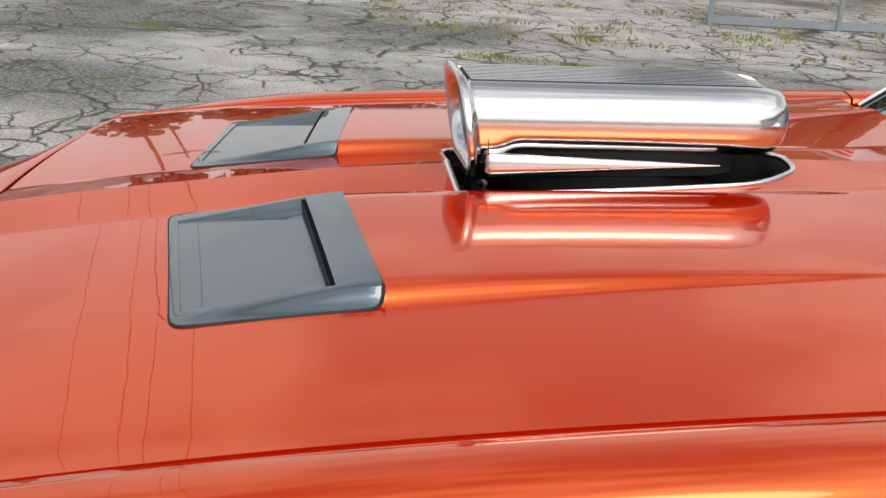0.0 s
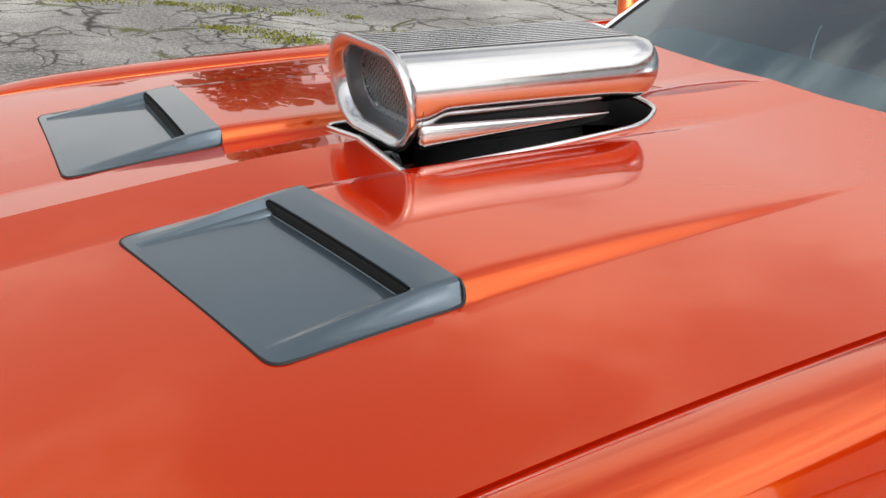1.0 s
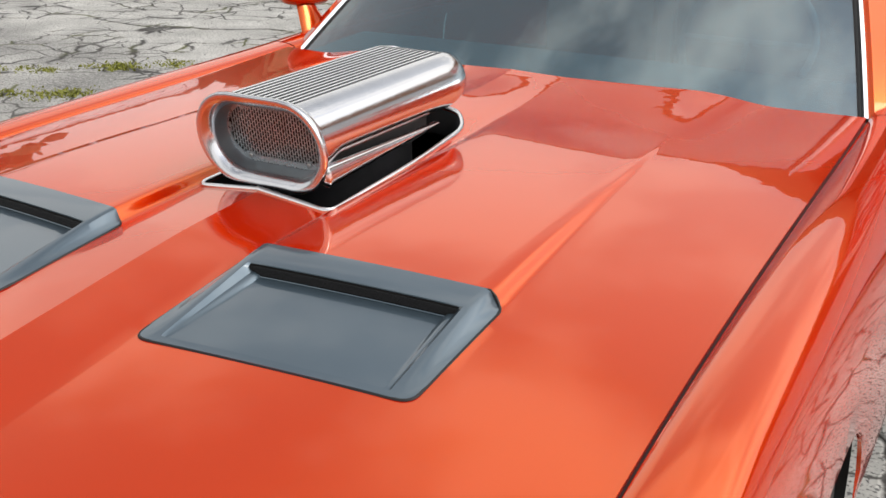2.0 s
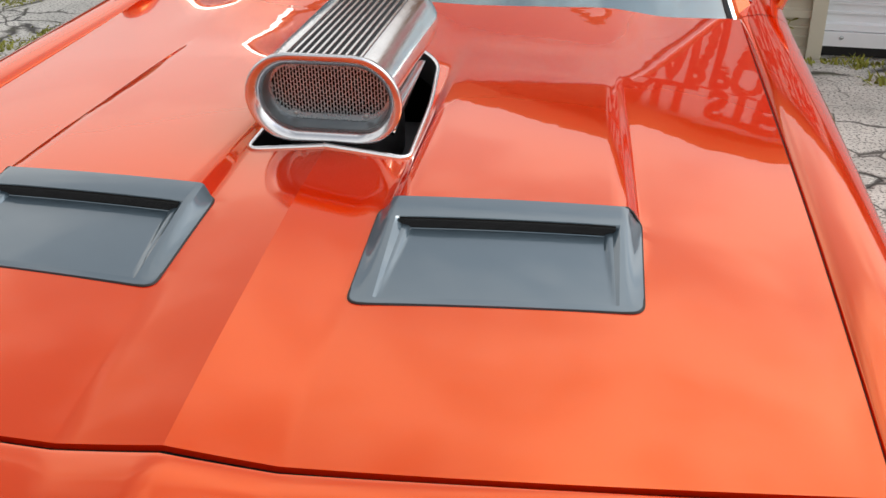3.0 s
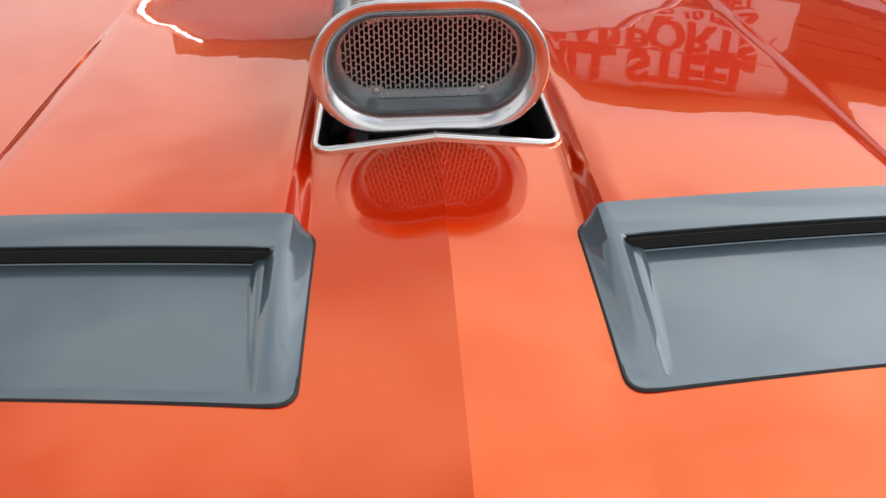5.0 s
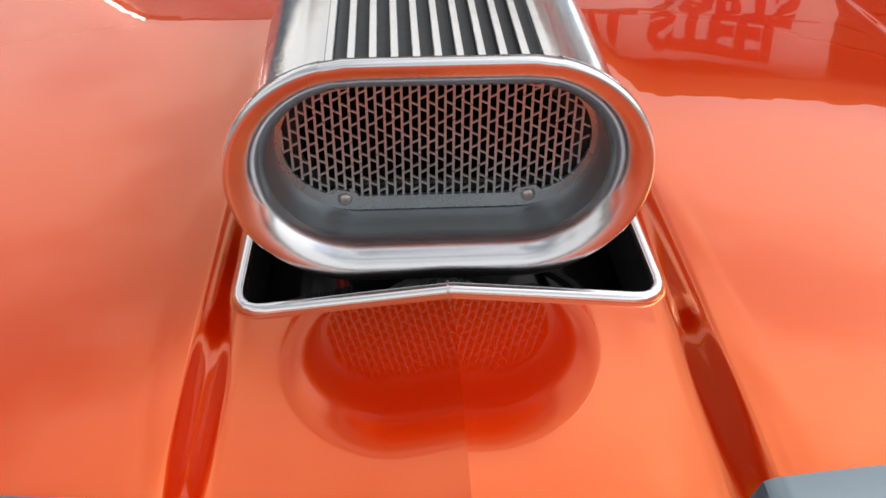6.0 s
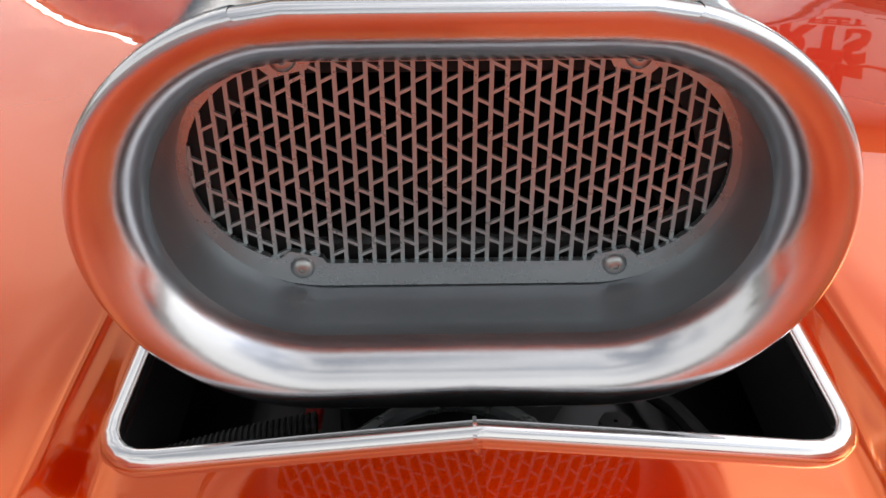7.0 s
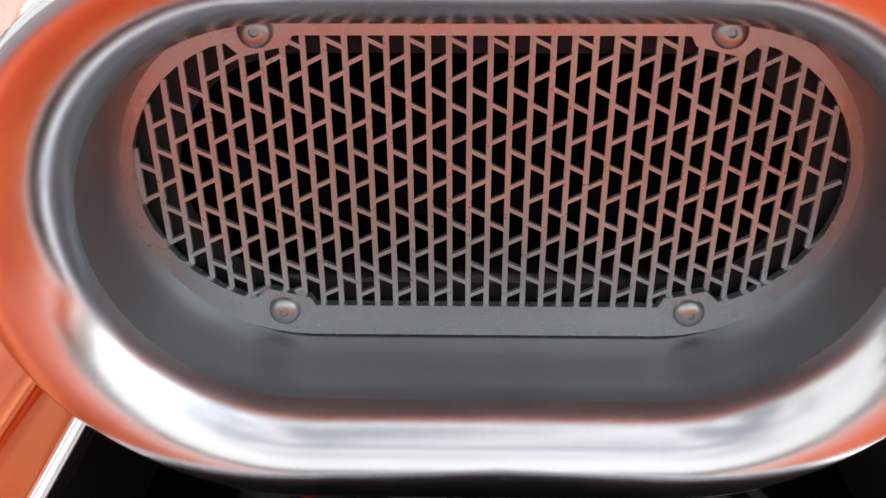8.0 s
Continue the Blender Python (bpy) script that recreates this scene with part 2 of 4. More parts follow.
    c1 = mix(ramp(cracks[0], 0.004, 0.020), gap, speck)
    c2 = mix(ramp(cracks[1], 0.006, 0.022), gap, c1)
    c2 = mix(ramp(cracks[2], 0.010, 0.036), (0.085, 0.082, 0.075), c2)
    l.new(c2, b.inputs["Base Color"])
    bp = n.new("ShaderNodeBump")
    bp.inputs["Strength"].default_value, bp.inputs["Distance"].default_value = 0.7, 0.02
    mn = n.new("ShaderNodeMath")
    mn.operation = 'MINIMUM'
    l.new(ramp(cracks[0], 0, 0.04), mn.inputs[0])
    l.new(ramp(cracks[1], 0, 0.03), mn.inputs[1])
    ad = n.new("ShaderNodeMath")
    ad.operation = 'MULTIPLY_ADD'
    ad.inputs[1].default_value = 0.25
    l.new(fine.outputs["Fac"], ad.inputs[0])
    l.new(mn.outputs[0], ad.inputs[2])
    l.new(ad.outputs[0], bp.inputs["Height"])
    l.new(bp.outputs["Normal"], b.inputs["Normal"])
    return m


M_ground = ground_material()


# ---------------------------------------------------------------- mesh tools
def part(name, bm, mat, parent=None, label="", sharp=35.0):
    """One mesh object from a bmesh, smooth but for its sharp edges."""
    bmesh.ops.recalc_face_normals(bm, faces=bm.faces)
    me = bpy.data.meshes.new(name)
    bm.to_mesh(me)
    bm.free()
    me.materials.append(mat)
    for p in me.polygons:
        p.use_smooth = True
    me.set_sharp_from_angle(angle=radians(sharp))
    ob = new(name, me)
    ob.parent = parent
    return tagged(ob, label)


def thing(name, label, category, at=(0, 0, 0), group="", kind=""):
    ob = new(name)
    ob.empty_display_size = 0.1
    ob.location = at
    return tagged(ob, label, category, group, kind)


def sheet(bm, rows, closed_u=False, closed_v=False):
    """Quads over rows of points; returns the rows of vertices."""
    vs = [[bm.verts.new(p) for p in r] for r in rows]
    nr, nc = len(vs), len(vs[0])
    for i in range(nr if closed_v else nr - 1):
        for j in range(nc if closed_u else nc - 1):
            q = (vs[i][j], vs[i][(j + 1) % nc], vs[(i + 1) % nr][(j + 1) % nc], vs[(i + 1) % nr][j])
            bm.faces.new(q)
    return vs


def box(bm, c, s, rot=None, bevel=0.0):
    geo = bmesh.ops.create_cube(bm, size=1.0)
    m = Matrix.Translation(c) @ (rot.to_4x4() if rot else Matrix()) @ Matrix.Diagonal((*s, 1))
    bmesh.ops.transform(bm, matrix=m, verts=geo["verts"])
    if bevel:
        es = {e for v in geo["verts"] for e in v.link_edges}
        bmesh.ops.bevel(bm, geom=list(es), offset=bevel, segments=2, affect='EDGES')


def tube(bm, pts, r, n=10, closed=False, squash=1.0):
    """A round bar along points."""
    pts = [Vector(p) for p in pts]
    rows, k = [], len(pts)
    for i, p in enumerate(pts):
        a = pts[(i - 1) % k] if closed or i else p
        b = pts[(i + 1) % k] if closed or i < k - 1 else p
        t = (b - a).normalized()
        side = t.cross(Vector((0, 0, 1)))
        side = side.normalized() if side.length > 1e-4 else Vector((1, 0, 0))
        up = side.cross(t)
        rr = r[i] if isinstance(r, (list, tuple)) else r
        rows.append([p + side * math.cos(2 * math.pi * j / n) * rr + up * math.sin(2 * math.pi * j / n) * rr * squash for j in range(n)])
    vs = sheet(bm, rows, closed_u=True, closed_v=closed)
    if not closed:
        bm.faces.new(vs[0])
        bm.faces.new(vs[-1])


def lathe(bm, profile, centre, axis='x', n=40):
    """profile: (along, radius) pairs turned round an axis."""
    rows = []
    for a, r in profile:
        ring = []
        for j in range(n):
            c, s = math.cos(2 * math.pi * j / n) * r, math.sin(2 * math.pi * j / n) * r
            p = {'x': (a, c, s), 'y': (c, a, s), 'z': (c, s, a)}[axis]
            ring.append(Vector(centre) + Vector(p))
        rows.append(ring)
    return sheet(bm, rows, closed_u=True)


def smooth(t):
    t = min(1.0, max(0.0, t))
    return t * t * (3 - 2 * t)


def lerp(xs, ys, x):
    return float(np.interp(x, xs, ys))


# ---------------------------------------------------------------- shape of the bonnet
SEAM_Y = (-0.95, -0.77, -0.47, -0.17, 0.13, 0.43, 0.74, 1.04, 1.3)
SEAM_Z = (0.782, 0.812, 0.858, 0.888, 0.908, 0.922, 0.934, 0.950, 0.962)
SEAM_X = (0.851, 0.848, 0.837, 0.830, 0.826, 0.823, 0.819, 0.814, 0.809)
SEAM_FIT_Z = np.polyfit(SEAM_Y, SEAM_Z, 4)
SEAM_FIT_X = np.polyfit(SEAM_Y, SEAM_X, 3)


def seam_z(y):
    return float(np.polyval(SEAM_FIT_Z, y))


def seam_x(y):
    return float(np.polyval(SEAM_FIT_X, y))


def front_y(x):
    return -0.782 + 0.085 * (abs(x) / 0.85) ** 1.8


def rear_y(x):
    return 0.950 + 0.15 * (abs(x) / 0.82) ** 2


def crown(y):
    return lerp((-0.8, -0.45, -0.2, 0.5, 1.0), (0.030, 0.034, 0.041, 0.042, 0.036), y)


def base_z(x, y):
    return seam_z(y) + crown(y) * (1 - min(1.0, abs(x) / 0.82) ** 2.2)


SPINE_W = 0.138
IN_FOOT, IN_TOP = 0.146, 0.170


def out_top(y):
    return lerp((-0.5, -0.164, 0.68, 1.1), (0.531, 0.527, 0.488, 0.480), y)


def out_foot(y):
    return lerp((-0.5, -0.17, 0.68, 1.1), (0.557, 0.553, 0.504, 0.492), y)


def hump_h(y):
    return 0.021 * smooth((y + 0.42) / 0.18) * (1 - smooth((y + 0.25) / 0.98) ** 0.9)


def hood_z(x, y):
    ax = abs(x)
    z = base_z(x, y)
    z += 0.016 * max(0.0, 1 - ax / SPINE_W) * (1 - 0.7 * smooth((y - 0.55) / 0.4))
    if y > 0.60:
        z += 0.15 * (y - 0.60) ** 2 * (1 - 0.85 * smooth((ax - 0.44) / 0.2))
    if ax > IN_FOOT and y > -0.42:
        f = min(smooth((ax - IN_FOOT) / (IN_TOP - IN_FOOT)), smooth((out_foot(y) - ax) / (out_foot(y) - out_top(y))))
        z += hump_h(y) * f
    return z


def rounded(poly, r, n=6):
    """A polygon with its corners rounded; r: one radius, or one per corner."""
    out, k = [], len(poly)
    for i in range(k):
        p, a, b = (Vector(poly[j % k]) for j in (i, i - 1, i + 1))
        rr = r[i] if isinstance(r, (list, tuple)) else r
        u, v = (a - p).normalized(), (b - p).normalized()
        s, e = p + u * rr, p + v * rr
        for j in range(n + 1):
            t = j / n
            out.append(s * (1 - t) ** 2 + p * 2 * t * (1 - t) + e * t ** 2)
    return out


def inside(poly, x, y):
    hit, k = False, len(poly)
    for i in range(k):
        (x0, y0), (x1, y1) = poly[i], poly[(i + 1) % k]
        if (y0 > y) != (y1 > y) and x < (x1 - x0) * (y - y0) / (y1 - y0) + x0:
            hit = not hit
    return hit


# corners of the vent insert: front inner, front outer, rear outer, rear inner
VENT = ((0.143, -0.466), (0.557, -0.415), (0.552, -0.157), (0.138, -0.204))
# opening round the air scoop
CUT = ((0.0, -0.019), (0.148, -0.014), (0.142, 0.25), (0.118, 0.50), (0.055, 0.585), (-0.055, 0.585), (-0.118, 0.50), (-0.142, 0.25), (-0.148, -0.014))
CUT_R = (0.002, 0.022, 0.08, 0.05, 0.03, 0.03, 0.05, 0.08, 0.022)


def carve(bm, poly):
    """Cut a closed outline out of a sheet."""
    k = len(poly)
    x0, x1 = min(p[0] for p in poly) - 0.02, max(p[0] for p in poly) + 0.02
    y0, y1 = min(p[1] for p in poly) - 0.02, max(p[1] for p in poly) + 0.02
    for i in range(k):
        a, b = Vector((*poly[i], 0)), Vector((*poly[(i + 1) % k], 0))
        d = b - a
        if d.length < 1e-5:
            continue
        lo_x, hi_x = min(a.x, b.x) - 0.012, max(a.x, b.x) + 0.012
        lo_y, hi_y = min(a.y, b.y) - 0.012, max(a.y, b.y) + 0.012
        faces = [f for f in bm.faces if (max(v.co.x for v in f.verts) > lo_x and min(v.co.x for v in f.verts) < hi_x
                                         and max(v.co.y for v in f.verts) > lo_y and min(v.co.y for v in f.verts) < hi_y)]
        geo = set(faces)
        for f in faces:
            geo.update(f.edges)
            geo.update(f.verts)
        bmesh.ops.bisect_plane(bm, geom=list(geo), dist=1e-6, plane_co=a, plane_no=Vector((d.y, -d.x, 0)).normalized())
    gone = [f for f in bm.faces if x0 < f.calc_center_median().x < x1 and y0 < f.calc_center_median().y < y1
            and inside(poly, f.calc_center_median().x, f.calc_center_median().y)]
    bmesh.ops.delete(bm, geom=gone, context='FACES')


def spread(a, b, n):
    return [a + (b - a) * i / n for i in range(n)]


# ---------------------------------------------------------------- ground
def build_ground():
    bm = bmesh.new()
    n, far = 40, 600.0
    xs = [math.copysign(abs(t) ** 3, t) * far for t in np.linspace(-1, 1, n)]
    sheet(bm, [[(x, y, 0.0) for x in xs] for y in xs])
    part("ground", bm, M_ground)
    tagged(bpy.data.objects["ground"], "old pale cracked asphalt lot with dark worn patches", "ground", kind="structure")


build_ground()

# ---------------------------------------------------------------- the car
car = thing("car", "orange metallic classic coupe with a polished air scoop through its bonnet", "car")


def build_hood():
    bm = bmesh.new()
    ys = np.linspace(0, 1, 110)
    rows = []
    for v in ys:
        row = []
        def y_at(x):
            return front_y(x) + (rear_y(x) - front_y(x)) * v
        ym = y_at(0.3)
        cols = (spread(0, SPINE_W, 6) + spread(SPINE_W, IN_FOOT, 1) + spread(IN_FOOT, IN_TOP, 6) + spread(IN_TOP, out_top(ym), 14)
                + spread(out_top(ym), out_foot(ym), 6) + spread(out_foot(ym), seam_x(ym) - 0.0035, 14) + [seam_x(ym) - 0.0035])
        for x in [-c for c in reversed(cols[1:])] + cols:
            y = y_at(x)
            row.append((x, y, hood_z(x, y)))
        rows.append(row)
    sheet(bm, rows)
    out = rounded(VENT, 0.022)
    carve(bm, [tuple(p) for p in out])
    carve(bm, [(-p[0], p[1]) for p in out])
    carve(bm, [tuple(p) for p in rounded(CUT, CUT_R)])
    # folded edge all round
    rim = [e for e in bm.edges if e.is_boundary]
    geo = bmesh.ops.extrude_edge_only(bm, edges=rim)
    for v in geo["geom"]:
        if isinstance(v, bmesh.types.BMVert):
            v.co.z -= 0.026
    ob = part("hood", bm, M_paint, car, "orange metallic bonnet with a centre crease and two raised panels", sharp=50)
    # the crease along the middle stays crisp
    verts = ob.data.vertices
    for e in ob.data.edges:
        if all(abs(verts[k].co.x) < 1e-4 for k in e.vertices):
            e.use_edge_sharp = True
    return ob


hood = build_hood()


def build_vent(side):
    a, b, c, d = (Vector(p) for p in VENT)
    us = [0, .012, .03, .05, .066, .083, .092, .098, .105, .112, .119, .126, .133, .2, .35, .5, .65, .8, .867, .874, .881, .888, .895, .902, .908, .917, .934, .95, .97, .988, 1]
    vs = [0, .012, .028, .040, .048, .053, .10, .2, .3, .4, .5, .6, .7, .765, .78, .80, .9, .97, 1]
    bm = bmesh.new()
    wid, dep, r = 0.413, 0.26, 0.020
    rows = []
    for v in vs:
        row = []
        for u in us:
            pu, pv = u, v
            # round the outer corners
            du, dv = min(u, 1 - u) * wid, min(v, 1 - v) * dep
            if du < r and dv < r:
                s, t = 1 - du / r, 1 - dv / r
                s2, t2 = s * math.sqrt(1 - t * t / 2), t * math.sqrt(1 - s * s / 2)
                nu, nv = (1 - s2) * r / wid, (1 - t2) * r / dep
                pu, pv = (nu if u < .5 else 1 - nu), (nv if v < .5 else 1 - nv)
            sunk = .09 <= u <= .91 and .05 <= v <= .768
            if sunk:
                pu = .5 + (u - .5) * (1 - .055 * v)
            p = a * (1 - pu) * (1 - pv) + b * pu * (1 - pv) + c * pu * pv + d * (1 - pu) * pv
            x, y = p
            low = base_z(x, y) + 0.0025
            lift = 0.021 * smooth(min(u, 1 - u) / 0.062) * (0.15 * v + 0.85 * min(1, v / 0.86) ** 1.25)
            z = low + lift
            if sunk:
                # a rounded fillet runs along each side wall and swells towards the slot
                t = (min(u, 1 - u) - .092) / (.003 + .042 * v)
                z = low - 0.0024 + 0.0030 * v + 0.50 * max(0.0, v - .05) * .021 * math.sqrt(max(0.0, 1 - t * t)) * (t < 1)
            row.append((x * side, y, z))
        rows.append(row)
    sheet(bm, rows)
    rim = [e for e in bm.edges if e.is_boundary]
    geo = bmesh.ops.extrude_edge_only(bm, edges=rim)
    for v in geo["geom"]:
        if isinstance(v, bmesh.types.BMVert):
            v.co.z -= 0.012
    ob = part("hood_vent", bm, M_grey, car, "glossy grey wedge-shaped vent insert", sharp=28)
    # ribbed slot at the back of the recess; its shade is a black strip
    bm = bmesh.new()
    def at(u, v, up):
        p = a * (1 - u) * (1 - v) + b * u * (1 - v) + c * u * v + d * (1 - u) * v
        return Vector((p.x * side, p.y, base_z(p.x, p.y) + 0.0025 + up))
    us2 = (.098, .2, .3, .4, .5, .6, .7, .8, .902)
    def wall(v, lo, hi):
        return [at(u, v, hi) for u in us2], [at(u, v, lo) for u in us2]
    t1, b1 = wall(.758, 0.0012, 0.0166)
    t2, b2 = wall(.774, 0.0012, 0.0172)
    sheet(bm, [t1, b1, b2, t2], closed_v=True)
    part("slot", bm, M_hollow_shade, ob, "black strip, shade inside the slot put into its colour")
    for i in range(7):
        bm = bmesh.new()
        tube(bm, [at(u, .7565, 0.0042 + i * 0.0019) for u in us2], 0.0006, 6)
        part("rib", bm, M_black, ob)
    bm = bmesh.new()
    tube(bm, [at(u, .7540, 0.0012) for u in us2], 0.0013, 6)
    part("ledge", bm, M_grey, ob, "thin grey ledge under the slot")
    # black bead under the edge, standing in for the shaded gap
    bm = bmesh.new()
    line = rounded(VENT, 0.022, 5)
    tube(bm, [(p.x * side, p.y, base_z(p.x, p.y) + 0.0006 + (0.021 * smooth(min(p.x - .146, .553 - p.x) / .024) if p.y > -0.23 else 0.0)) for p in line], 0.0024, 6, closed=True)
    part("gap_shade", bm, M_black, ob, "thin black bead for the shaded gap")
    return ob


build_vent(1)
build_vent(-1)


def build_cut_trim():
    line = rounded(CUT, CUT_R, 5)
    pts = []
    for i, p in enumerate(line):
        q = Vector(line[(i + 1) % len(line)])
        n = max(1, int((q - Vector(p)).length / 0.02))
        for j in range(n):
            s = Vector(p).lerp(q, j / n)
            if not pts or (s - pts[-1]).length > 0.001:
                pts.append(s)
    bm = bmesh.new()
    tube(bm, [(p.x, p.y, hood_z(p.x, p.y) + 0.001) for p in pts], 0.0050, 12, closed=True)
    ob = part("opening_trim", bm, M_trim, car, "bright chrome edge trim round the bonnet opening")
    bm = bmesh.new()
    box(bm, (-0.003, -0.019, hood_z(0, -0.019) + 0.001), (0.0065, 0.0122, 0.0122), bevel=0.004)
    part("joint_clip", bm, M_trim, ob, "trim joint sleeve")
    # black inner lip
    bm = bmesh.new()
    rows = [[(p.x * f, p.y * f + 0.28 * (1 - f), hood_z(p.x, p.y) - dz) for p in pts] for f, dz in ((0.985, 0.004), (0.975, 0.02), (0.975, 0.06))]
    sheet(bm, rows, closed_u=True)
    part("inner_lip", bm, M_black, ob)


build_cut_trim()


# ---------------------------------------------------------------- air scoop
def stadium(hw, hh, n=48, m=6):
    """Points round a slot with half-round ends."""
    out, r, s = [], hh, hw - hh
    per = n // 4
    for q, (sx, a0) in enumerate(((1, -90), (1, 0), (-1, 90), (-1, 180))):
        for i in range(per):
            a = radians(a0 + 90 * i / per)
            out.append((sx * s + math.cos(a) * r, math.sin(a) * r))
        if q == 1 or q == 3:
            for i in range(m):
                t = i / m
                out.append(((s - 2 * s * t) * (1 if q == 1 else -1), r if q == 1 else -r))
    return out


SCOOP_X = -0.004


def build_scoop():
    bm = bmesh.new()
    mid = 1.036

    def main_ring(y):
        """Section of the body: a flat top with round bulging sides."""
        right = [(0.067 + 0.0585 * math.cos(a), 1.0455 + 0.0585 * math.sin(a)) for a in np.linspace(math.pi / 2, radians(-72), 19)]
        g = smooth((y - 0.030) / 0.060)
        right += [(0.0835, 0.9894), (0.081, 0.9890), (0.077, 0.9888), (0.070, 0.9886), (0.055, 0.9885), (0.03, 0.9885), (0.0, 0.9885)]
        tops = [(0.0, 1.0982), (0.03, 1.0982), (0.0645, 1.0982), (0.0655, 1.1030)]
        half = tops + right
        if g < 1:
            # near the mouth the body swells round the throat
            fat = []
            for x, z in half:
                dx, dz = x - max(0.0, min(x, 0.0565)), z - 1.0290
                d = math.hypot(dx, dz)
                k = 1 + (1 - g) * (max(1.0, 0.0648 / max(d, 1e-4)) - 1)
                fat.append((x - dx + dx * k, 1.0290 + dz * k))
            half = fat
        dense = []
        for i in range(len(half) - 1):
            cuts = 6 if i >= len(half) - 4 else 2
            for j in range(cuts):
                t = j / cuts
                dense.append((half[i][0] + (half[i + 1][0] - half[i][0]) * t, half[i][1] + (half[i + 1][1] - half[i][1]) * t))
        half = dense + [half[-1]]
        return half + [(-x, z) for x, z in reversed(half[1:-1])]

    base = main_ring(0.01)
    turn = [math.atan2(z - mid, x) for x, z in base]

    def oval(hw, hh, zc):
        """The mouth outline, sampled at the same bearings as the body's section."""
        out = []
        for t in turn:
            c, q = math.cos(t), math.sin(t)
            lo, hi = 0.0, 0.3
            for _ in range(40):
                m = (lo + hi) / 2
                dx = max(0.0, abs(c * m) - (hw - hh))
                if math.hypot(dx, q * m + mid - zc) < hh:
                    lo = m
                else:
                    hi = m
            out.append((c * lo, mid + q * lo))
        return out

    rows, flare = [], []
    def ring(y, pts, lean, into=None):
        (rows if into is None else into).append([(SCOOP_X + px, y - lean * (pz - mid), pz) for px, pz in pts])
    for y, k in ((.544, .55), (.542, .70), (.535, .83), (.522, .92), (.502, .97), (.474, 1.0)):
        ring(y, [(x * k, 1.051 + (z - 1.051) * k) for x, z in main_ring(0.46)], 0.0)
    for y in (.45, .42, .39, .35, .30, .25, .20, .15, .10):
        ring(y, main_ring(y), 0.0)
    for y, lean in ((.085, .03), (.075, .055), (.070, .07), (.066, .08), (.060, .10), (.052, .11), (.036, .15), (.018, .15), (.0165, .15), (.0145, .15)):
        ring(y, main_ring(y), lean)
    n_body = len(rows)
    rim = oval(.1412, .0872, 1.0269)
    for y, f in ((.0125, .02), (.0100, .10), (.0080, .30), (.0060, .60), (.0040, .85), (.0010, .97), (-.0020, 1.0)):
        ring(y, [(p[0] + (q[0] - p[0]) * f, p[1] + (q[1] - p[1]) * f) for p, q in zip(base, rim)], .15)
    ring(-.0045, rim, .15)

    def bell(deg):
        """Trumpet from the rolled rim into the throat: depth and inset."""
        a = radians(deg)
        return -.0095 + .0360 * (1 - math.cos(a)), .0030 + .0255 * math.sin(a)
    # the edge rolls over to the outside
    lip = [(-.0095 + .0050 * (1 - math.cos(b)), .0030 * (1 - math.sin(b))) for b in np.linspace(math.pi / 2, 0.15, 7)]
    for y, inset in lip + [bell(d) for d in (0, 7, 14, 21, 28, 35, 42, 48, 54, 60, 65)]:
        ring(y, oval(.1412 - inset, .0872 - inset, 1.0269), .15, flare)
    vs = sheet(bm, rows, closed_u=True)
    bm.faces.new(vs[0])
    # the body is open where the throat passes into it
    body_faces = set()
    body_verts = {v for row in vs[:n_body] for v in row}
    for f in bm.faces:
        if all(v in body_verts for v in f.verts) and min(v.co.y for v in f.verts) < .050:
            for v in f.verts:
                px = abs(v.co.x - SCOOP_X)
                if math.hypot(px - min(px, .0565), v.co.z - 1.030) < .0612:
                    body_faces.add(f)
                    break
    bmesh.ops.delete(bm, geom=list(body_faces), context='FACES')
    ob = part("air_scoop", bm, M_alu, car, "polished aluminium ram air scoop with a flared oval mouth", sharp=60)
    tilt = radians(1.3)
    ob.matrix_world = Matrix.Translation((-0.003, 0.0, 0.008)) @ Matrix.Translation((0, 0, 1.03)) @ Matrix.Rotation(tilt, 4, "X") @ Matrix.Translation((0, 0, -1.03))
    bm = bmesh.new()
    sheet(bm, flare, closed_u=True)
    part("flared_mouth", bm, M_bell, ob, "satin polished trumpet lip of the mouth", sharp=60)

    bm = bmesh.new()
    prof = [(bell(60)[0], bell(60)[1] - .0002, .15), (bell(65)[0] + .0012, .0263, .15), (.020, .0266, .145), (.034, .0287, .13), (.040, .0301, .13), (.048, .0305, .13)]
    sheet(bm, [[(SCOOP_X + px, y - q * (pz - mid), pz) for px, pz in oval(.1412 - i, .0872 - i, 1.0269 + .0031 * smooth((y - .026) / .02))] for y, i, q in prof], closed_u=True)
    part("throat", bm, M_throat, ob, "dull machined throat behind the lip")

    # sleeve and lower body, black for the under-bulge shade; bright tapering rib each side
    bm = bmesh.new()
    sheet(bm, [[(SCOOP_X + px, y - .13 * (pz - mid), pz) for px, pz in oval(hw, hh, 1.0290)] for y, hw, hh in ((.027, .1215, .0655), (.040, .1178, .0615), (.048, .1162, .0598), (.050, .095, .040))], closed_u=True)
    part("mouth_sleeve", bm, M_black, ob, "sleeve behind the mouth, shade put into its black")
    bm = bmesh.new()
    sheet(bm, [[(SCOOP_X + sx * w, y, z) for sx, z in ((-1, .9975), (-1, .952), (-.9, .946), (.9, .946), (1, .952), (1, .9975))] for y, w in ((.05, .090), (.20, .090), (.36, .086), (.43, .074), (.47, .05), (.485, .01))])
    part("lower_body", bm, M_black, ob, "cast lower body of the scoop, under-bulge shade put into its black")
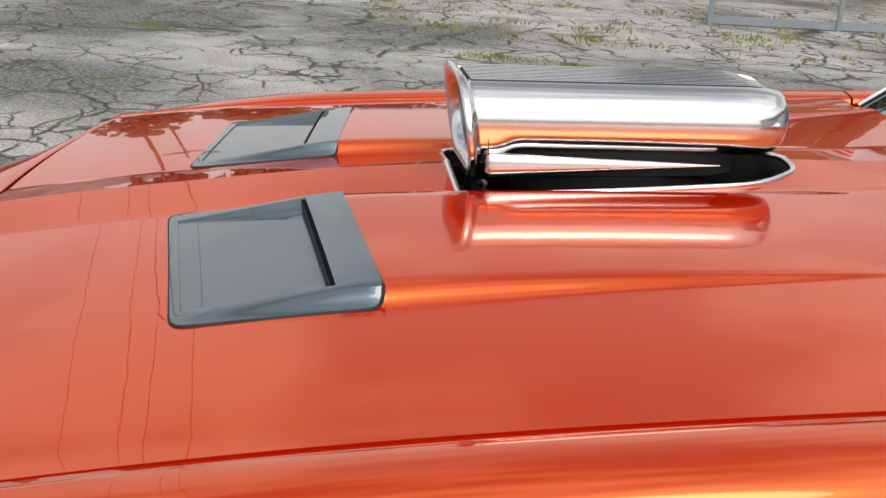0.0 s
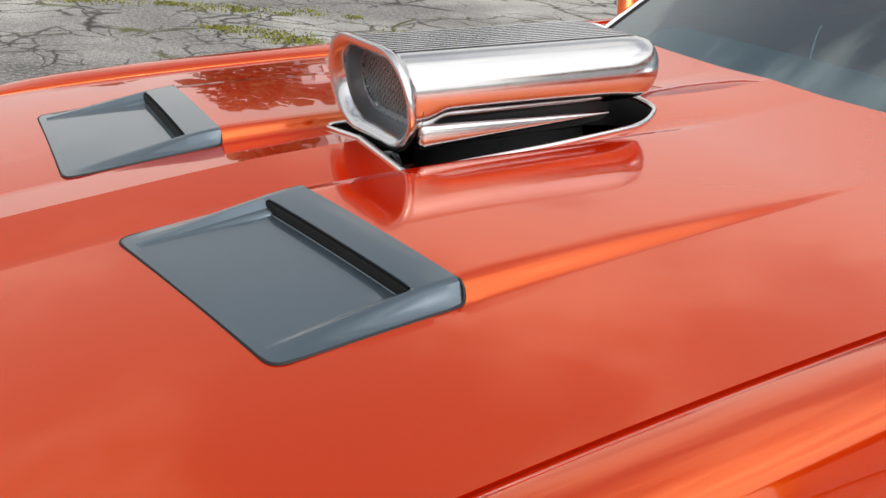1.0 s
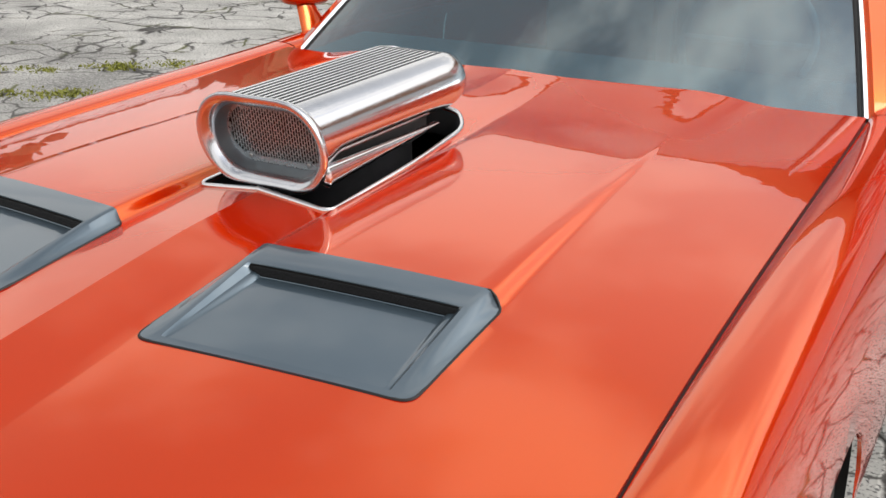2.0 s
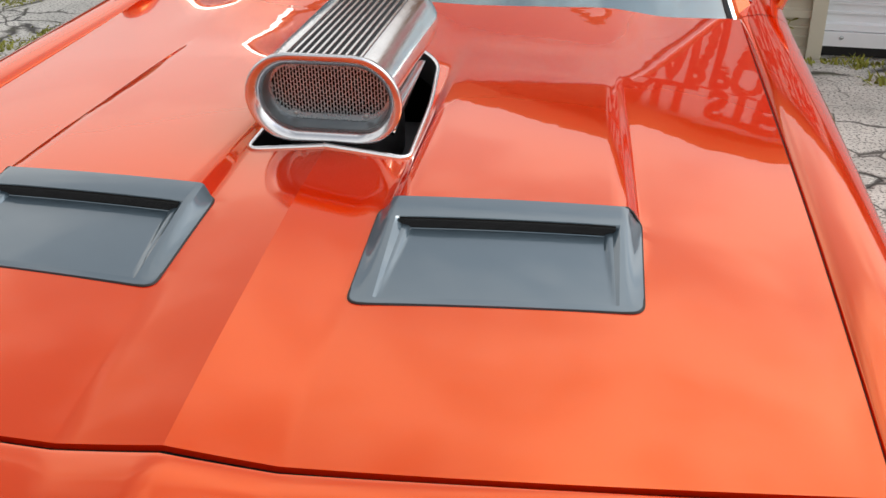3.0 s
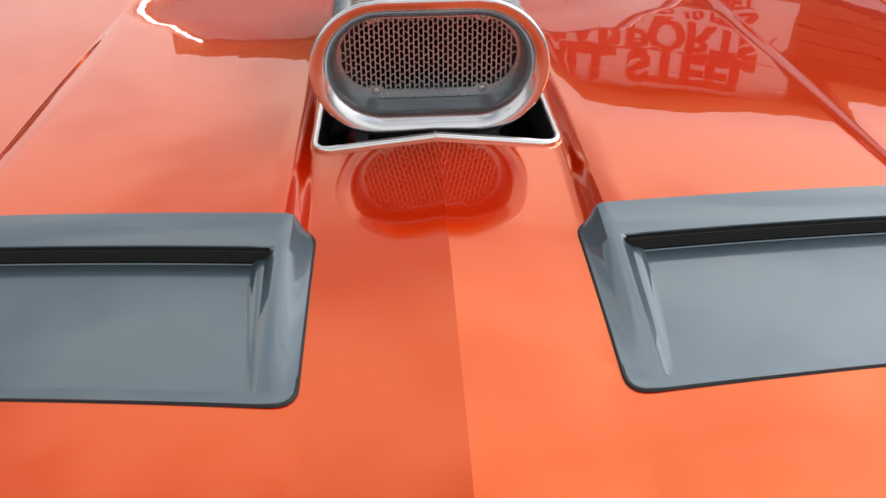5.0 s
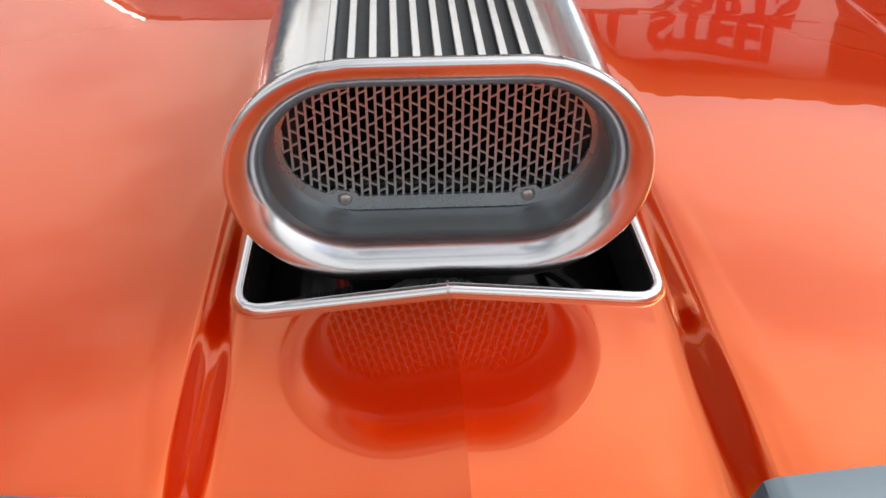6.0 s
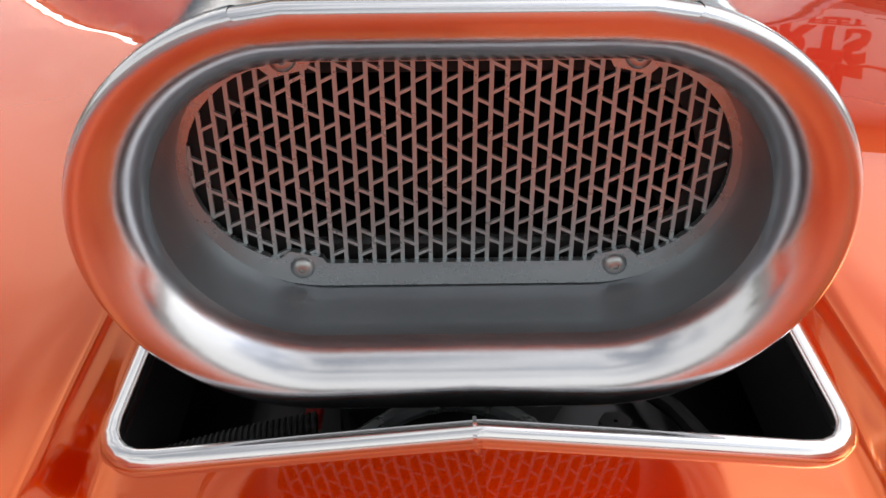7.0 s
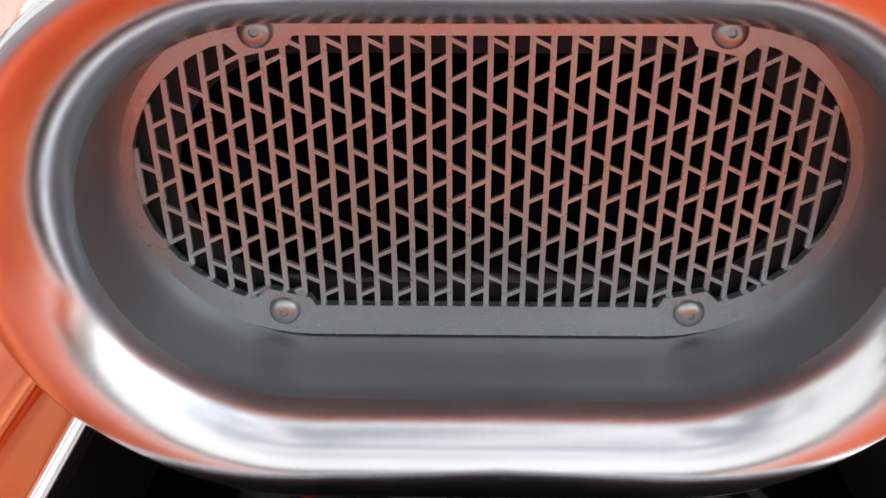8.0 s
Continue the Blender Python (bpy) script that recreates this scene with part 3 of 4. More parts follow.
    for sx in (-1, 1):
        bm = bmesh.new()
        rows = []
        for t in [0.0, .002, .006, .012, .02] + list(np.linspace(.03, 1, 24)):
            y = .026 + .400 * t
            tip = min(1.0, math.sqrt(max(0.0, 1 - max(0.0, 1 - t / .03) ** 2)) + .05)
            hi, lo = .9940 - .0165 * t, .9535 + .0215 * t ** 1.2
            zc, hz, bx = (hi + lo) / 2, (hi - lo) / 2 * tip, (.0155 - .003 * t) * tip
            rows.append([(SCOOP_X + sx * (.1065 - .0120 * t + bx * max(0.0, math.cos(a)) ** .30 - .0005 * math.sin(a)), y, zc + hz * math.sin(a)) for a in np.linspace(-math.pi / 2, math.pi / 2, 15)])
        sheet(bm, rows)
        part("side_rib", bm, M_alu, ob, "polished tapering side rib")

    # dark ribbed top
    bm = bmesh.new()
    zt = 1.0990
    def top(x, y):
        e = max(0.0, y - 0.469) / 0.055
        return zt - 0.011 * e * e
    sheet(bm, [[(SCOOP_X + x, y, top(x, y) + 0.0004) for x in np.linspace(-.0664, .0664, 3)] for y in np.linspace(0.012, 0.518, 30)])
    part("fin_valley", bm, M_cast, ob, "dull grey valley between fins")
    for i in range(11):
        x = -0.0685 + i * 0.0137
        end = 0.524 - 0.030 * (abs(x) / 0.0725) ** 2
        bm = bmesh.new()
        rows = []
        for y in list(np.linspace(0.004, 0.46, 6)) + list(np.linspace(0.47, end, 8)):
            z = top(x, y)
            rows.append([(SCOOP_X + x + dx, y, z + dz) for dx, dz in ((-.0030, -.004), (-.0026, .0066), (.0026, .0066), (.0030, -.004))])
        v = sheet(bm, rows)
        bm.faces.new(v[0])
        bm.faces.new(v[-1])
        fin = part("fin", bm, M_cast, ob, "dull cast fin")
        bm = bmesh.new()
        tops = [[(r[1][0], r[1][1], r[1][2]), (r[1][0] + .0005, r[1][1], r[1][2] + .0005), (r[2][0] - .0005, r[2][1], r[2][2] + .0005), (r[2][0], r[2][1], r[2][2])] for r in rows]
        v = sheet(bm, tops)
        bm.faces.new(v[0])
        bm.faces.new(v[-1])
        part("polished_top", bm, M_alu, fin, "polished top of the fin")

    # neck into the engine
    bm = bmesh.new()
    rows = [[(SCOOP_X + px * s, 0.27 + pz * 2.1 * s, z) for px, pz in stadium(0.085, 0.083)] for z, s in ((0.80, 1.0), (0.95, 1.0), (0.97, 1.02))]
    sheet(bm, rows, closed_u=True)
    part("scoop_neck", bm, M_engine, ob, "dark neck below the scoop")

    # plate that holds the mesh: inner opening in an outer ring
    lean = 0.13
    def pl(px, pz, out=0.0):
        return (SCOOP_X + px, 0.044 - lean * pz - out, 1.0308 + pz)
    bm = bmesh.new()
    outer, inner = stadium(.1129, .0566, 48, 48), stadium(.1072, .0460, 48, 48)
    bolts = [(sx * .0655, sz * .0490) for sx in (-1, 1) for sz in (-1, 1)]
    inn = []
    for px, pz in inner:
        for bx, bz in bolts:
            d = math.hypot(px - bx, pz - bz)
            if d < 0.0105:
                k = 0.0105 / max(d, 1e-4)
                px, pz = bx + (px - bx) * k, bz + (pz - bz) * k
        inn.append((px, pz))
    outer = [(px, pz - 0.0010) for px, pz in outer]
    sheet(bm, [[pl(*p) for p in outer], [pl(*p, 0.0025) for p in outer], [pl(*p, 0.0025) for p in inn], [pl(*p, -0.001) for p in inn]], closed_u=True)
    plate = part("mesh_frame", bm, M_plate, ob, "flat aluminium frame round the mesh", sharp=40)
    for bx, bz in bolts:
        bm = bmesh.new()
        bolt_at = Vector(pl(bx, bz * 0.97, 0.0025))
        lathe(bm, [(0.0, .0052), (-.0012, .0050), (-.0026, .0038), (-.0031, .0022), (-.0031, .0014), (-.0018, .0012), (-.0018, .0001)], bolt_at, 'y', 16)
        part("screw", bm, M_zinc, plate, "button-head screw")

    # expanded metal mesh: upright bars and slanted cross bars
    bm = bmesh.new()
    def bar(x0, z0, x1, z1, w, proud):
        d = Vector((x1 - x0, 0, z1 - z0)).normalized()
        nrm = Vector((-d.z, 0, d.x)) * w / 2
        corners = []
        for (cx, cz) in ((x0, z0), (x1, z1)):
            for sgn in (1, -1):
                for o in (proud, -0.0012):
                    corners.append(pl(cx + nrm.x * sgn, cz + nrm.z * sgn, o - 0.0005))
        v = [bm.verts.new(c) for c in corners]
        for f in ((0, 2, 6, 4), (0, 1, 3, 2), (4, 6, 7, 5), (0, 4, 5, 1), (2, 3, 7, 6)):
            bm.faces.new([v[k] for k in f])
    def half_height(x):
        s = 0.1072 - 0.0460
        return 0.0460 if abs(x) < s else math.sqrt(max(0.0, 0.0460 ** 2 - (abs(x) - s) ** 2))
    pitch, rise = 0.0059, 0.0100
    k = int(0.106 / pitch)
    for i in range(-k - 1, k + 1):
        x = i * pitch
        h = half_height(x)
        if h > 0.004:
            bar(x, -h, x, h, 0.0017, 0.0003)
        h2 = min(half_height(x), half_height(x + pitch))
        z, j = -0.057 + (rise / 2 if i % 2 else 0.0), 0
        while z < 0.057:
            if abs(z) < h2:
                tl = 0.0015 if j % 2 else -0.0015
                bar(x, z - tl, x + pitch, z + tl, 0.0013, 0.0006)
            z, j = z + rise, j + 1
    part("mesh_screen", bm, M_mesh, ob, "expanded aluminium mesh with small trapezoid openings")
    # unlit inside of the scoop, put into the colour as black
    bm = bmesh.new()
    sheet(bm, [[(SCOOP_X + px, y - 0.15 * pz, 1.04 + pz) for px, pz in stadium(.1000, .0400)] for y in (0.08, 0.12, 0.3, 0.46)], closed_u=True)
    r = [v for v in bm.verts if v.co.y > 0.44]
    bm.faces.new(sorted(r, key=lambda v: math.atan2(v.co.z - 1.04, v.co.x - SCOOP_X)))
    part("duct", bm, M_black, ob, "duct behind the mesh, its unlit inside put in as black")


build_scoop()


# ---------------------------------------------------------------- engine below the opening
def build_engine():
    bm = bmesh.new()
    box(bm, (0, 0.28, 0.70), (0.42, 0.56, 0.16), bevel=0.02)
    box(bm, (-0.004, 0.27, 0.80), (0.24, 0.44, 0.08), bevel=0.012)
    eng = part("engine", bm, M_engine, car, "dark engine top in the bay")
    for x in (-0.075, 0.07):
        bm = bmesh.new()
        lathe(bm, [(0, .038), (.03, .038), (.034, .032), (.06, .032), (.062, .0)], (x, 0.04, 0.83), 'z', 20)
        part("carburettor_bowl", bm, M_engine, eng)
    for k, (x0, mat) in enumerate(((-0.10, M_redwire), (0.105, M_rubber), (-0.05, M_rubber))):
        bm = bmesh.new()
        tube(bm, [(x0 + 0.02 * math.sin(i * 0.9 + k), 0.02 + i * 0.05, 0.85 + 0.02 * math.sin(i * 0.7 + k)) for i in range(9)], 0.005, 8)
        part("lead", bm, mat, eng, "red ignition lead" if mat is M_redwire else "black hose")
    bm = bmesh.new()
    rows = []
    for i in range(97):
        t = i / 96
        c = Vector((-0.150 + 0.080 * t, 0.016 + 0.006 * t + 0.016 * t * t, 0.912 + 0.008 * math.sin(2.2 * t)))
        r = 0.0064 if i % 3 else 0.0052
        rows.append([c + Vector((0, math.cos(a), math.sin(a))) * r for a in np.linspace(0, 2 * math.pi, 13)[:-1]])
    sheet(bm, rows, closed_u=True)
    part("corrugated_hose", bm, M_rubber, eng, "black corrugated hose")
    bm = bmesh.new()
    box(bm, (0.055, 0.03, 0.905), (0.016, 0.02, 0.014), bevel=0.003)
    part("brass_fitting", bm, material("brass", (0.55, 0.38, 0.10), 0.3, 1.0), eng, "small brass fitting")
    bm = bmesh.new()
    tube(bm, [(-0.062 + 0.105 * t, 0.040 + 0.012 * math.sin(math.pi * t), 0.900 + 0.020 * math.sin(math.pi * t)) for t in np.linspace(0, 1, 14)], 0.0045, 8)
    part("fuel_line", bm, M_plate, eng, "bright bent metal fuel line")
    for x in (-0.084, 0.062):
        bm = bmesh.new()
        lathe(bm, [(0, .001), (0, .010), (.012, .010), (.012, .0075), (.03, .0075), (.03, .001)], (x, 0.036, 0.890), 'z', 6)
        part("hex_fitting", bm, M_engine, eng, "metal hex fitting")
    bm = bmesh.new()
    box(bm, (0.078, 0.034, 0.902), (0.016, 0.014, 0.012), bevel=0.002)
    part("cable_clip", bm, M_redwire, eng, "red plastic clip")
    for x in (0.074, 0.079):
        bm = bmesh.new()
        tube(bm, [(x, 0.052, 0.895), (x + 0.002, 0.030, 0.918), (x + 0.005, 0.006, 0.930)], 0.0018, 6)
        part("cable", bm, M_rubber, eng)
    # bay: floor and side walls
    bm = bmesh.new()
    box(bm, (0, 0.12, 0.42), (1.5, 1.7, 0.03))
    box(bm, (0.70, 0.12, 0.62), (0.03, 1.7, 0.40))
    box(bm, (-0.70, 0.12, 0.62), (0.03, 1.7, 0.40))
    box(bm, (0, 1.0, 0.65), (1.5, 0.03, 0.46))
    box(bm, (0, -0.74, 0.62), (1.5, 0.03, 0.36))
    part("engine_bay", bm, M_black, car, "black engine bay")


build_engine()


# ---------------------------------------------------------------- outer body
def side_profile(y):
    """Cross-section of the side of the car from the bonnet seam outwards and down: (x, z)."""
    z = seam_z(min(y, 1.3)) if y < 1.3 else seam_z(1.3) + 0.004 * (y - 1.3)
    x = seam_x(min(y, 1.1)) + 0.003
    nose = smooth((-0.35 - y) / 0.45)
    wide = 0.985 - 0.075 * nose - (0.03 * smooth((y - 2.8) / 1.4))
    c = smooth((y + 0.72) / 0.45)
    top = [(x, z - 0.030), (x, z - 0.0025), (x + 0.0025, z + 0.001), (x + 0.020, z + 0.008 * c - 0.002), (x + 0.045, z + 0.016 * c - 0.006), (x + 0.075, z + 0.023 * c - 0.014), (x + 0.098, z + 0.026 * c - 0.023), (x + 0.112, z + 0.024 * c - 0.030)]
    k = wide - (x + 0.112)
    top += [(x + 0.112 + k * a, z - b - 0.024 * (1 - c) * (1 - a)) for a, b in ((0.26, 0.019), (0.50, 0.042), (0.72, 0.078), (0.88, 0.120), (0.96, 0.168), (1.0, 0.22), (1.0, 0.30), (0.98, 0.38), (0.92, 0.50), (0.75, 0.62))]
    return top


AXLE_Y, REAR_AXLE_Y, ARCH_R = 0.22, 2.92, 0.305


def build_side(side):
    for name, y0, y1, label in (("fender", -0.715, 1.13, "orange front fender"), ("door", 1.136, 2.30, "orange door"), ("quarter_panel", 2.306, 4.05, "orange rear quarter panel")):
        bm = bmesh.new()
        ys = np.linspace(y0, y1, 60)
        rows = []
        for y in ys:
            row = []
            for x, z in side_profile(y):
                row.append((x * side, y, z))
            rows.append(row)
        sheet(bm, rows)
        if name != "door":
            ay = AXLE_Y if name == "fender" else REAR_AXLE_Y
            # pull the lower edge up to the round arch
            for v in bm.verts:
                dy, dz = v.co.y - ay, v.co.z - 0.31
                d = math.hypot(dy, dz)
                if d < ARCH_R and abs(v.co.x) > 0.86:
                    if abs(dy) < ARCH_R:
                        v.co.z = 0.31 + math.sqrt(ARCH_R ** 2 - dy * dy)
        part(name, bm, M_paint, car, label, sharp=60)
    # black strip under the bonnet seam; its colour holds the deep gap's shade
    bm = bmesh.new()
    rows = []
    for y in np.linspace(-0.75, 1.1, 40):
        x, z = seam_x(y), seam_z(y)
        rows.append([((x - 0.02) * side, y, z - 0.0065), ((x + 0.02) * side, y, z - 0.0070)])
    sheet(bm, rows)
    part("seam_gap_shade", bm, M_black, car, "black strip for the shaded gap beside the bonnet")
    # wheel housing
    for ay in (AXLE_Y, REAR_AXLE_Y):
        bm = bmesh.new()
        sheet(bm, [[(side * x, ay + 0.39 * math.cos(a), 0.31 + 0.37 * math.sin(a)) for a in np.linspace(-0.2, math.pi + 0.2, 24)] for x in (0.66, 0.95)])
        part("wheel_housing", bm, M_black, car)


build_side(1)
build_side(-1)


def build_nose():
    # panel ahead of the bonnet, then the front face
    bm = bmesh.new()
    rows = []
    xs = list(np.linspace(-0.93, 0.93, 81))
    def spine(x):
        return 0.016 * max(0.0, 1 - abs(x) / SPINE_W)
    def panel_z(x):
        y = front_y(x)
        ax = abs(x)
        z = base_z(x, y)
        if ax > 0.82:
            z = seam_z(y) - 0.6 * (ax - 0.82) ** 1.3
        return z
    for d, drop, k in ((0.0075, 0.012, 1), (0.0075, 0.002, 1), (0.013, 0.001, 1), (0.04, 0.007, 1), (0.08, 0.017, .9), (0.12, 0.034, .8), (0.14, 0.055, .7), (0.148, 0.085, .6), (0.148, 0.14, .5), (0.13, 0.17, .4)):
        rows.append([(x, front_y(x) - d - 0.10 * k * max(0, 1 - abs(x) / 0.5) * d / 0.15, panel_z(x) + spine(x) * k - drop * (1 + 1.3 * smooth((abs(x) - 0.30) / 0.4))) for x in xs])
    sheet(bm, rows)
    part("header_panel", bm, M_paint, car, "orange nose panel ahead of the bonnet", sharp=60)
    # matt black strip below the front seam stands in for shade in the gap
    bm = bmesh.new()
    sheet(bm, [[(x, front_y(x) - d, panel_z(x) + spine(x) - 0.0085) for x in xs if abs(x) < 0.84] for d in (-0.001, 0.010)])
    part("front_gap_shade", bm, M_hollow_shade, car, "black strip for the shaded gap ahead of the bonnet")
    bm = bmesh.new()
    rows = []
    for z in np.linspace(0.70, 0.48, 4):
        rows.append([(x, front_y(x) - 0.11, z) for x in np.linspace(-0.86, 0.86, 30)])
    sheet(bm, rows)
    grille = part("grille", bm, M_black, car, "black grille")
    for i in range(7):
        bm = bmesh.new()
        tube(bm, [(x, front_y(x) - 0.118, 0.50 + i * 0.03) for x in np.linspace(-0.84, 0.84, 21)], 0.004, 6)
        part("grille_bar", bm, M_chrome, grille)
    bm = bmesh.new()
    rows = []
    for x in np.linspace(-0.95, 0.95, 31):
        y = front_y(x) - 0.16
        rows.append([(x, y + dy, 0.42 + dz) for dy, dz in ((0.05, -.06), (0.0, -.055), (-.02, -.03), (-.025, 0.0), (-.02, .03), (0.0, .055), (0.05, .06))])
    sheet(bm, rows)
    part("front_bumper", bm, M_chrome, car, "chrome front bumper")


build_nose()


# ---------------------------------------------------------------- cabin
def ws_point(u, v):
    """Windshield: u from -1 to 1 across, v from 0 at its foot to 1 at the roof."""
    hw = 0.80 - 0.19 * v
    x = hw * u
    y = 0.966 + 0.64 * v + (0.182 - 0.100 * v) * u * u + 0.035 * v * (1 - v)
    z = 0.955 + 0.425 * v + 0.07 * v * (1 - v) - 0.018 * u * u
    return Vector((x, y, z))


def build_cabin():
    bm = bmesh.new()
    us, vv = np.linspace(-1, 1, 25), np.linspace(0, 1, 13)
    a = sheet(bm, [[ws_point(u, v) for u in us] for v in vv])
    nrm = Vector((0, -0.58, 0.81)) * 0.005
    b = sheet(bm, [[ws_point(u, v) - nrm for u in us] for v in vv])
    for i in range(len(us) - 1):
        bm.faces.new((a[0][i], a[0][i + 1], b[0][i + 1], b[0][i]))
        bm.faces.new((a[-1][i], a[-1][i + 1], b[-1][i + 1], b[-1][i]))
    for i in range(len(vv) - 1):
        bm.faces.new((a[i][0], a[i + 1][0], b[i + 1][0], b[i][0]))
        bm.faces.new((a[i][-1], a[i + 1][-1], b[i + 1][-1], b[i][-1]))
    g = part("windshield", bm, M_glass, car, "raked tinted windshield", sharp=50)
    g.visible_shadow = False
    # bright reveal trim and rubber
    up = Vector((0, -0.58, 0.81))
    for s in (-1, 1):
        bm = bmesh.new()
        rows = []
        for v in np.linspace(0, 1.0, 16):
            p = ws_point(s, v)
            rows.append([p + Vector((-0.004 * s, 0, 0)) + up * 0.002, p + Vector((0.002 * s, 0, 0)) + up * 0.010, p + Vector((0.010 * s, 0.004, 0)) + up * 0.009, p + Vector((0.014 * s, 0.006, 0)) + up * 0.0])
        sheet(bm, rows)
        part("windshield_trim", bm, M_chrome, car, "bright windshield reveal trim")
        bm = bmesh.new()
        tube(bm, [ws_point(s, v) + Vector((-0.008 * s, 0, 0)) + up * 0.001 for v in np.linspace(0, 1, 12)], 0.006, 8)
        part("windshield_seal", bm, M_rubber, car)
        # pillar
        bm = bmesh.new()
        rows = []
        for v in np.linspace(-0.02, 1.0, 16):
            p = ws_point(s, v)
            rows.append([p + Vector((0.013 * s, 0.005, 0.0)), p + Vector((0.022 * s, 0.010, 0.006)), p + Vector((0.060 * s, 0.05, 0.004)), p + Vector((0.070 * s, 0.09, -0.02)), p + Vector((0.05 * s, 0.11, -0.04))])
        sheet(bm, rows)
        part("windshield_pillar", bm, M_paint, car, "orange windshield pillar")
    bm = bmesh.new()
    tube(bm, [ws_point(u, 1.0) + up * -0.002 + Vector((0, 0.006, 0)) for u in np.linspace(-1.04, 1.04, 21)], 0.008, 8)
    part("windshield_header_seal", bm, M_rubber, car, "black seal along the roof edge")
    # cowl channel below the glass
    bm = bmesh.new()
    sheet(bm, [[(x, rear_y(x) - 0.02, hood_z(x, rear_y(x)) - 0.03) for x in np.linspace(-0.80, 0.80, 21)], [ws_point(x / 0.8, 0.0) + Vector((0, 0.02, -0.012)) for x in np.linspace(-0.80, 0.80, 21)]])
    part("cowl_panel", bm, M_black, car, "dark cowl with hidden wipers")
    # roof
    def roof(u, w):
        p = ws_point(u, 1.0)
        x = p.x + 0.05 * u
        return Vector((x, p.y + 0.01 + 1.45 * w, p.z + 0.004 + 0.05 * (math.sin(math.pi * (0.15 + 0.6 * w)) - 0.454) - 0.03 * abs(u) ** 6))
    bm = bmesh.new()
    sheet(bm, [[roof(u, w) for u in np.linspace(-1, 1, 21)] for w in np.linspace(0, 1, 14)])
    part("roof", bm, M_paint, car, "orange roof")
    # rear window, trunk and tail
    bm = bmesh.new()
    sheet(bm, [[roof(u, 1.0).lerp(Vector((u * 0.74, 3.75, 0.965)), w) for u in np.linspace(-1, 1, 15)] for w in np.linspace(0, 1, 6)])
    rg = part("rear_window", bm, M_dark_glass, car, "tinted rear window")
    rg.visible_shadow = False
    bm = bmesh.new()
    sheet(bm, [[(u * 0.81, 3.74 + 0.45 * w, 0.962 - 0.05 * w * w) for u in np.linspace(-1, 1, 15)] for w in np.linspace(0, 1, 6)])
    part("trunk_lid", bm, M_paint, car, "orange trunk lid")
    bm = bmesh.new()
    box(bm, (0, 4.12, 0.66), (1.84, 0.12, 0.5), bevel=0.04)
    part("tail_panel", bm, M_paint, car, "orange tail panel")
    for s in (-1, 1):
        # side glass
        bm = bmesh.new()
        sheet(bm, [[Vector((s * 0.88, y, 0.955)).lerp(roof(s, (y - 1.35) / 1.9) if y > 1.5 else ws_point(s, (y - 1.1) / 0.8), w) for y in np.linspace(1.25, 3.1, 14)] for w in np.linspace(0, 1, 5)])
        sg = part("side_window", bm, M_dark_glass, car, "tinted side window")
        sg.visible_shadow = False
        # sail panel
        bm = bmesh.new()
        sheet(bm, [[Vector((s * 0.88, y, 0.95)).lerp(Vector((s * 0.70, min(y, 3.35), 1.33 - 0.45 * max(0, y - 3.1))), w) for y in np.linspace(3.08, 3.8, 6)] for w in np.linspace(0, 1, 5)])
        part("sail_panel", bm, M_paint, car, "orange rear pillar")
        # mirror
        bm = bmesh.new()
        rows = []
        for t in np.linspace(0, 1, 12):
            r = 0.048 * math.sqrt(max(0.0, 1 - (1 - t) ** 2.2)) + 0.001
            cx, cy, cz = s * (1.012), 1.33 + 0.17 * t, 1.058
            rows.append([(cx + s * math.cos(a) * r * 1.35, cy, cz + math.sin(a) * r * 0.85) for a in np.linspace(0, 2 * math.pi, 24, endpoint=False)])
        vs = sheet(bm, rows, closed_u=True)
        bm.faces.new(vs[0])
        mir = part("door_mirror", bm, M_paint, car, "orange bullet-shaped door mirror")
        bm = bmesh.new()
        rows = [[(s * (0.99 - 0.055 * t) + 0.022 * math.cos(a) * (1 + t * 0.3), 1.42 + 0.04 * math.sin(a) * (1 + t), 1.03 - 0.105 * t) for a in np.linspace(0, 2 * math.pi, 14, endpoint=False)] for t in np.linspace(0, 1, 6)]
        sheet(bm, rows, closed_u=True)
        part("mirror_stalk", bm, M_paint, mir)
        bm = bmesh.new()
        sheet(bm, [[(s * 1.012 + s * math.cos(a) * r * 1.3, 1.498, 1.058 + math.sin(a) * r * 0.8) for a in np.linspace(0, 2 * math.pi, 24, endpoint=False)] for r in (0.044, 0.0005)], closed_u=True)
        part("mirror_glass", bm, M_chrome, mir)


build_cabin()


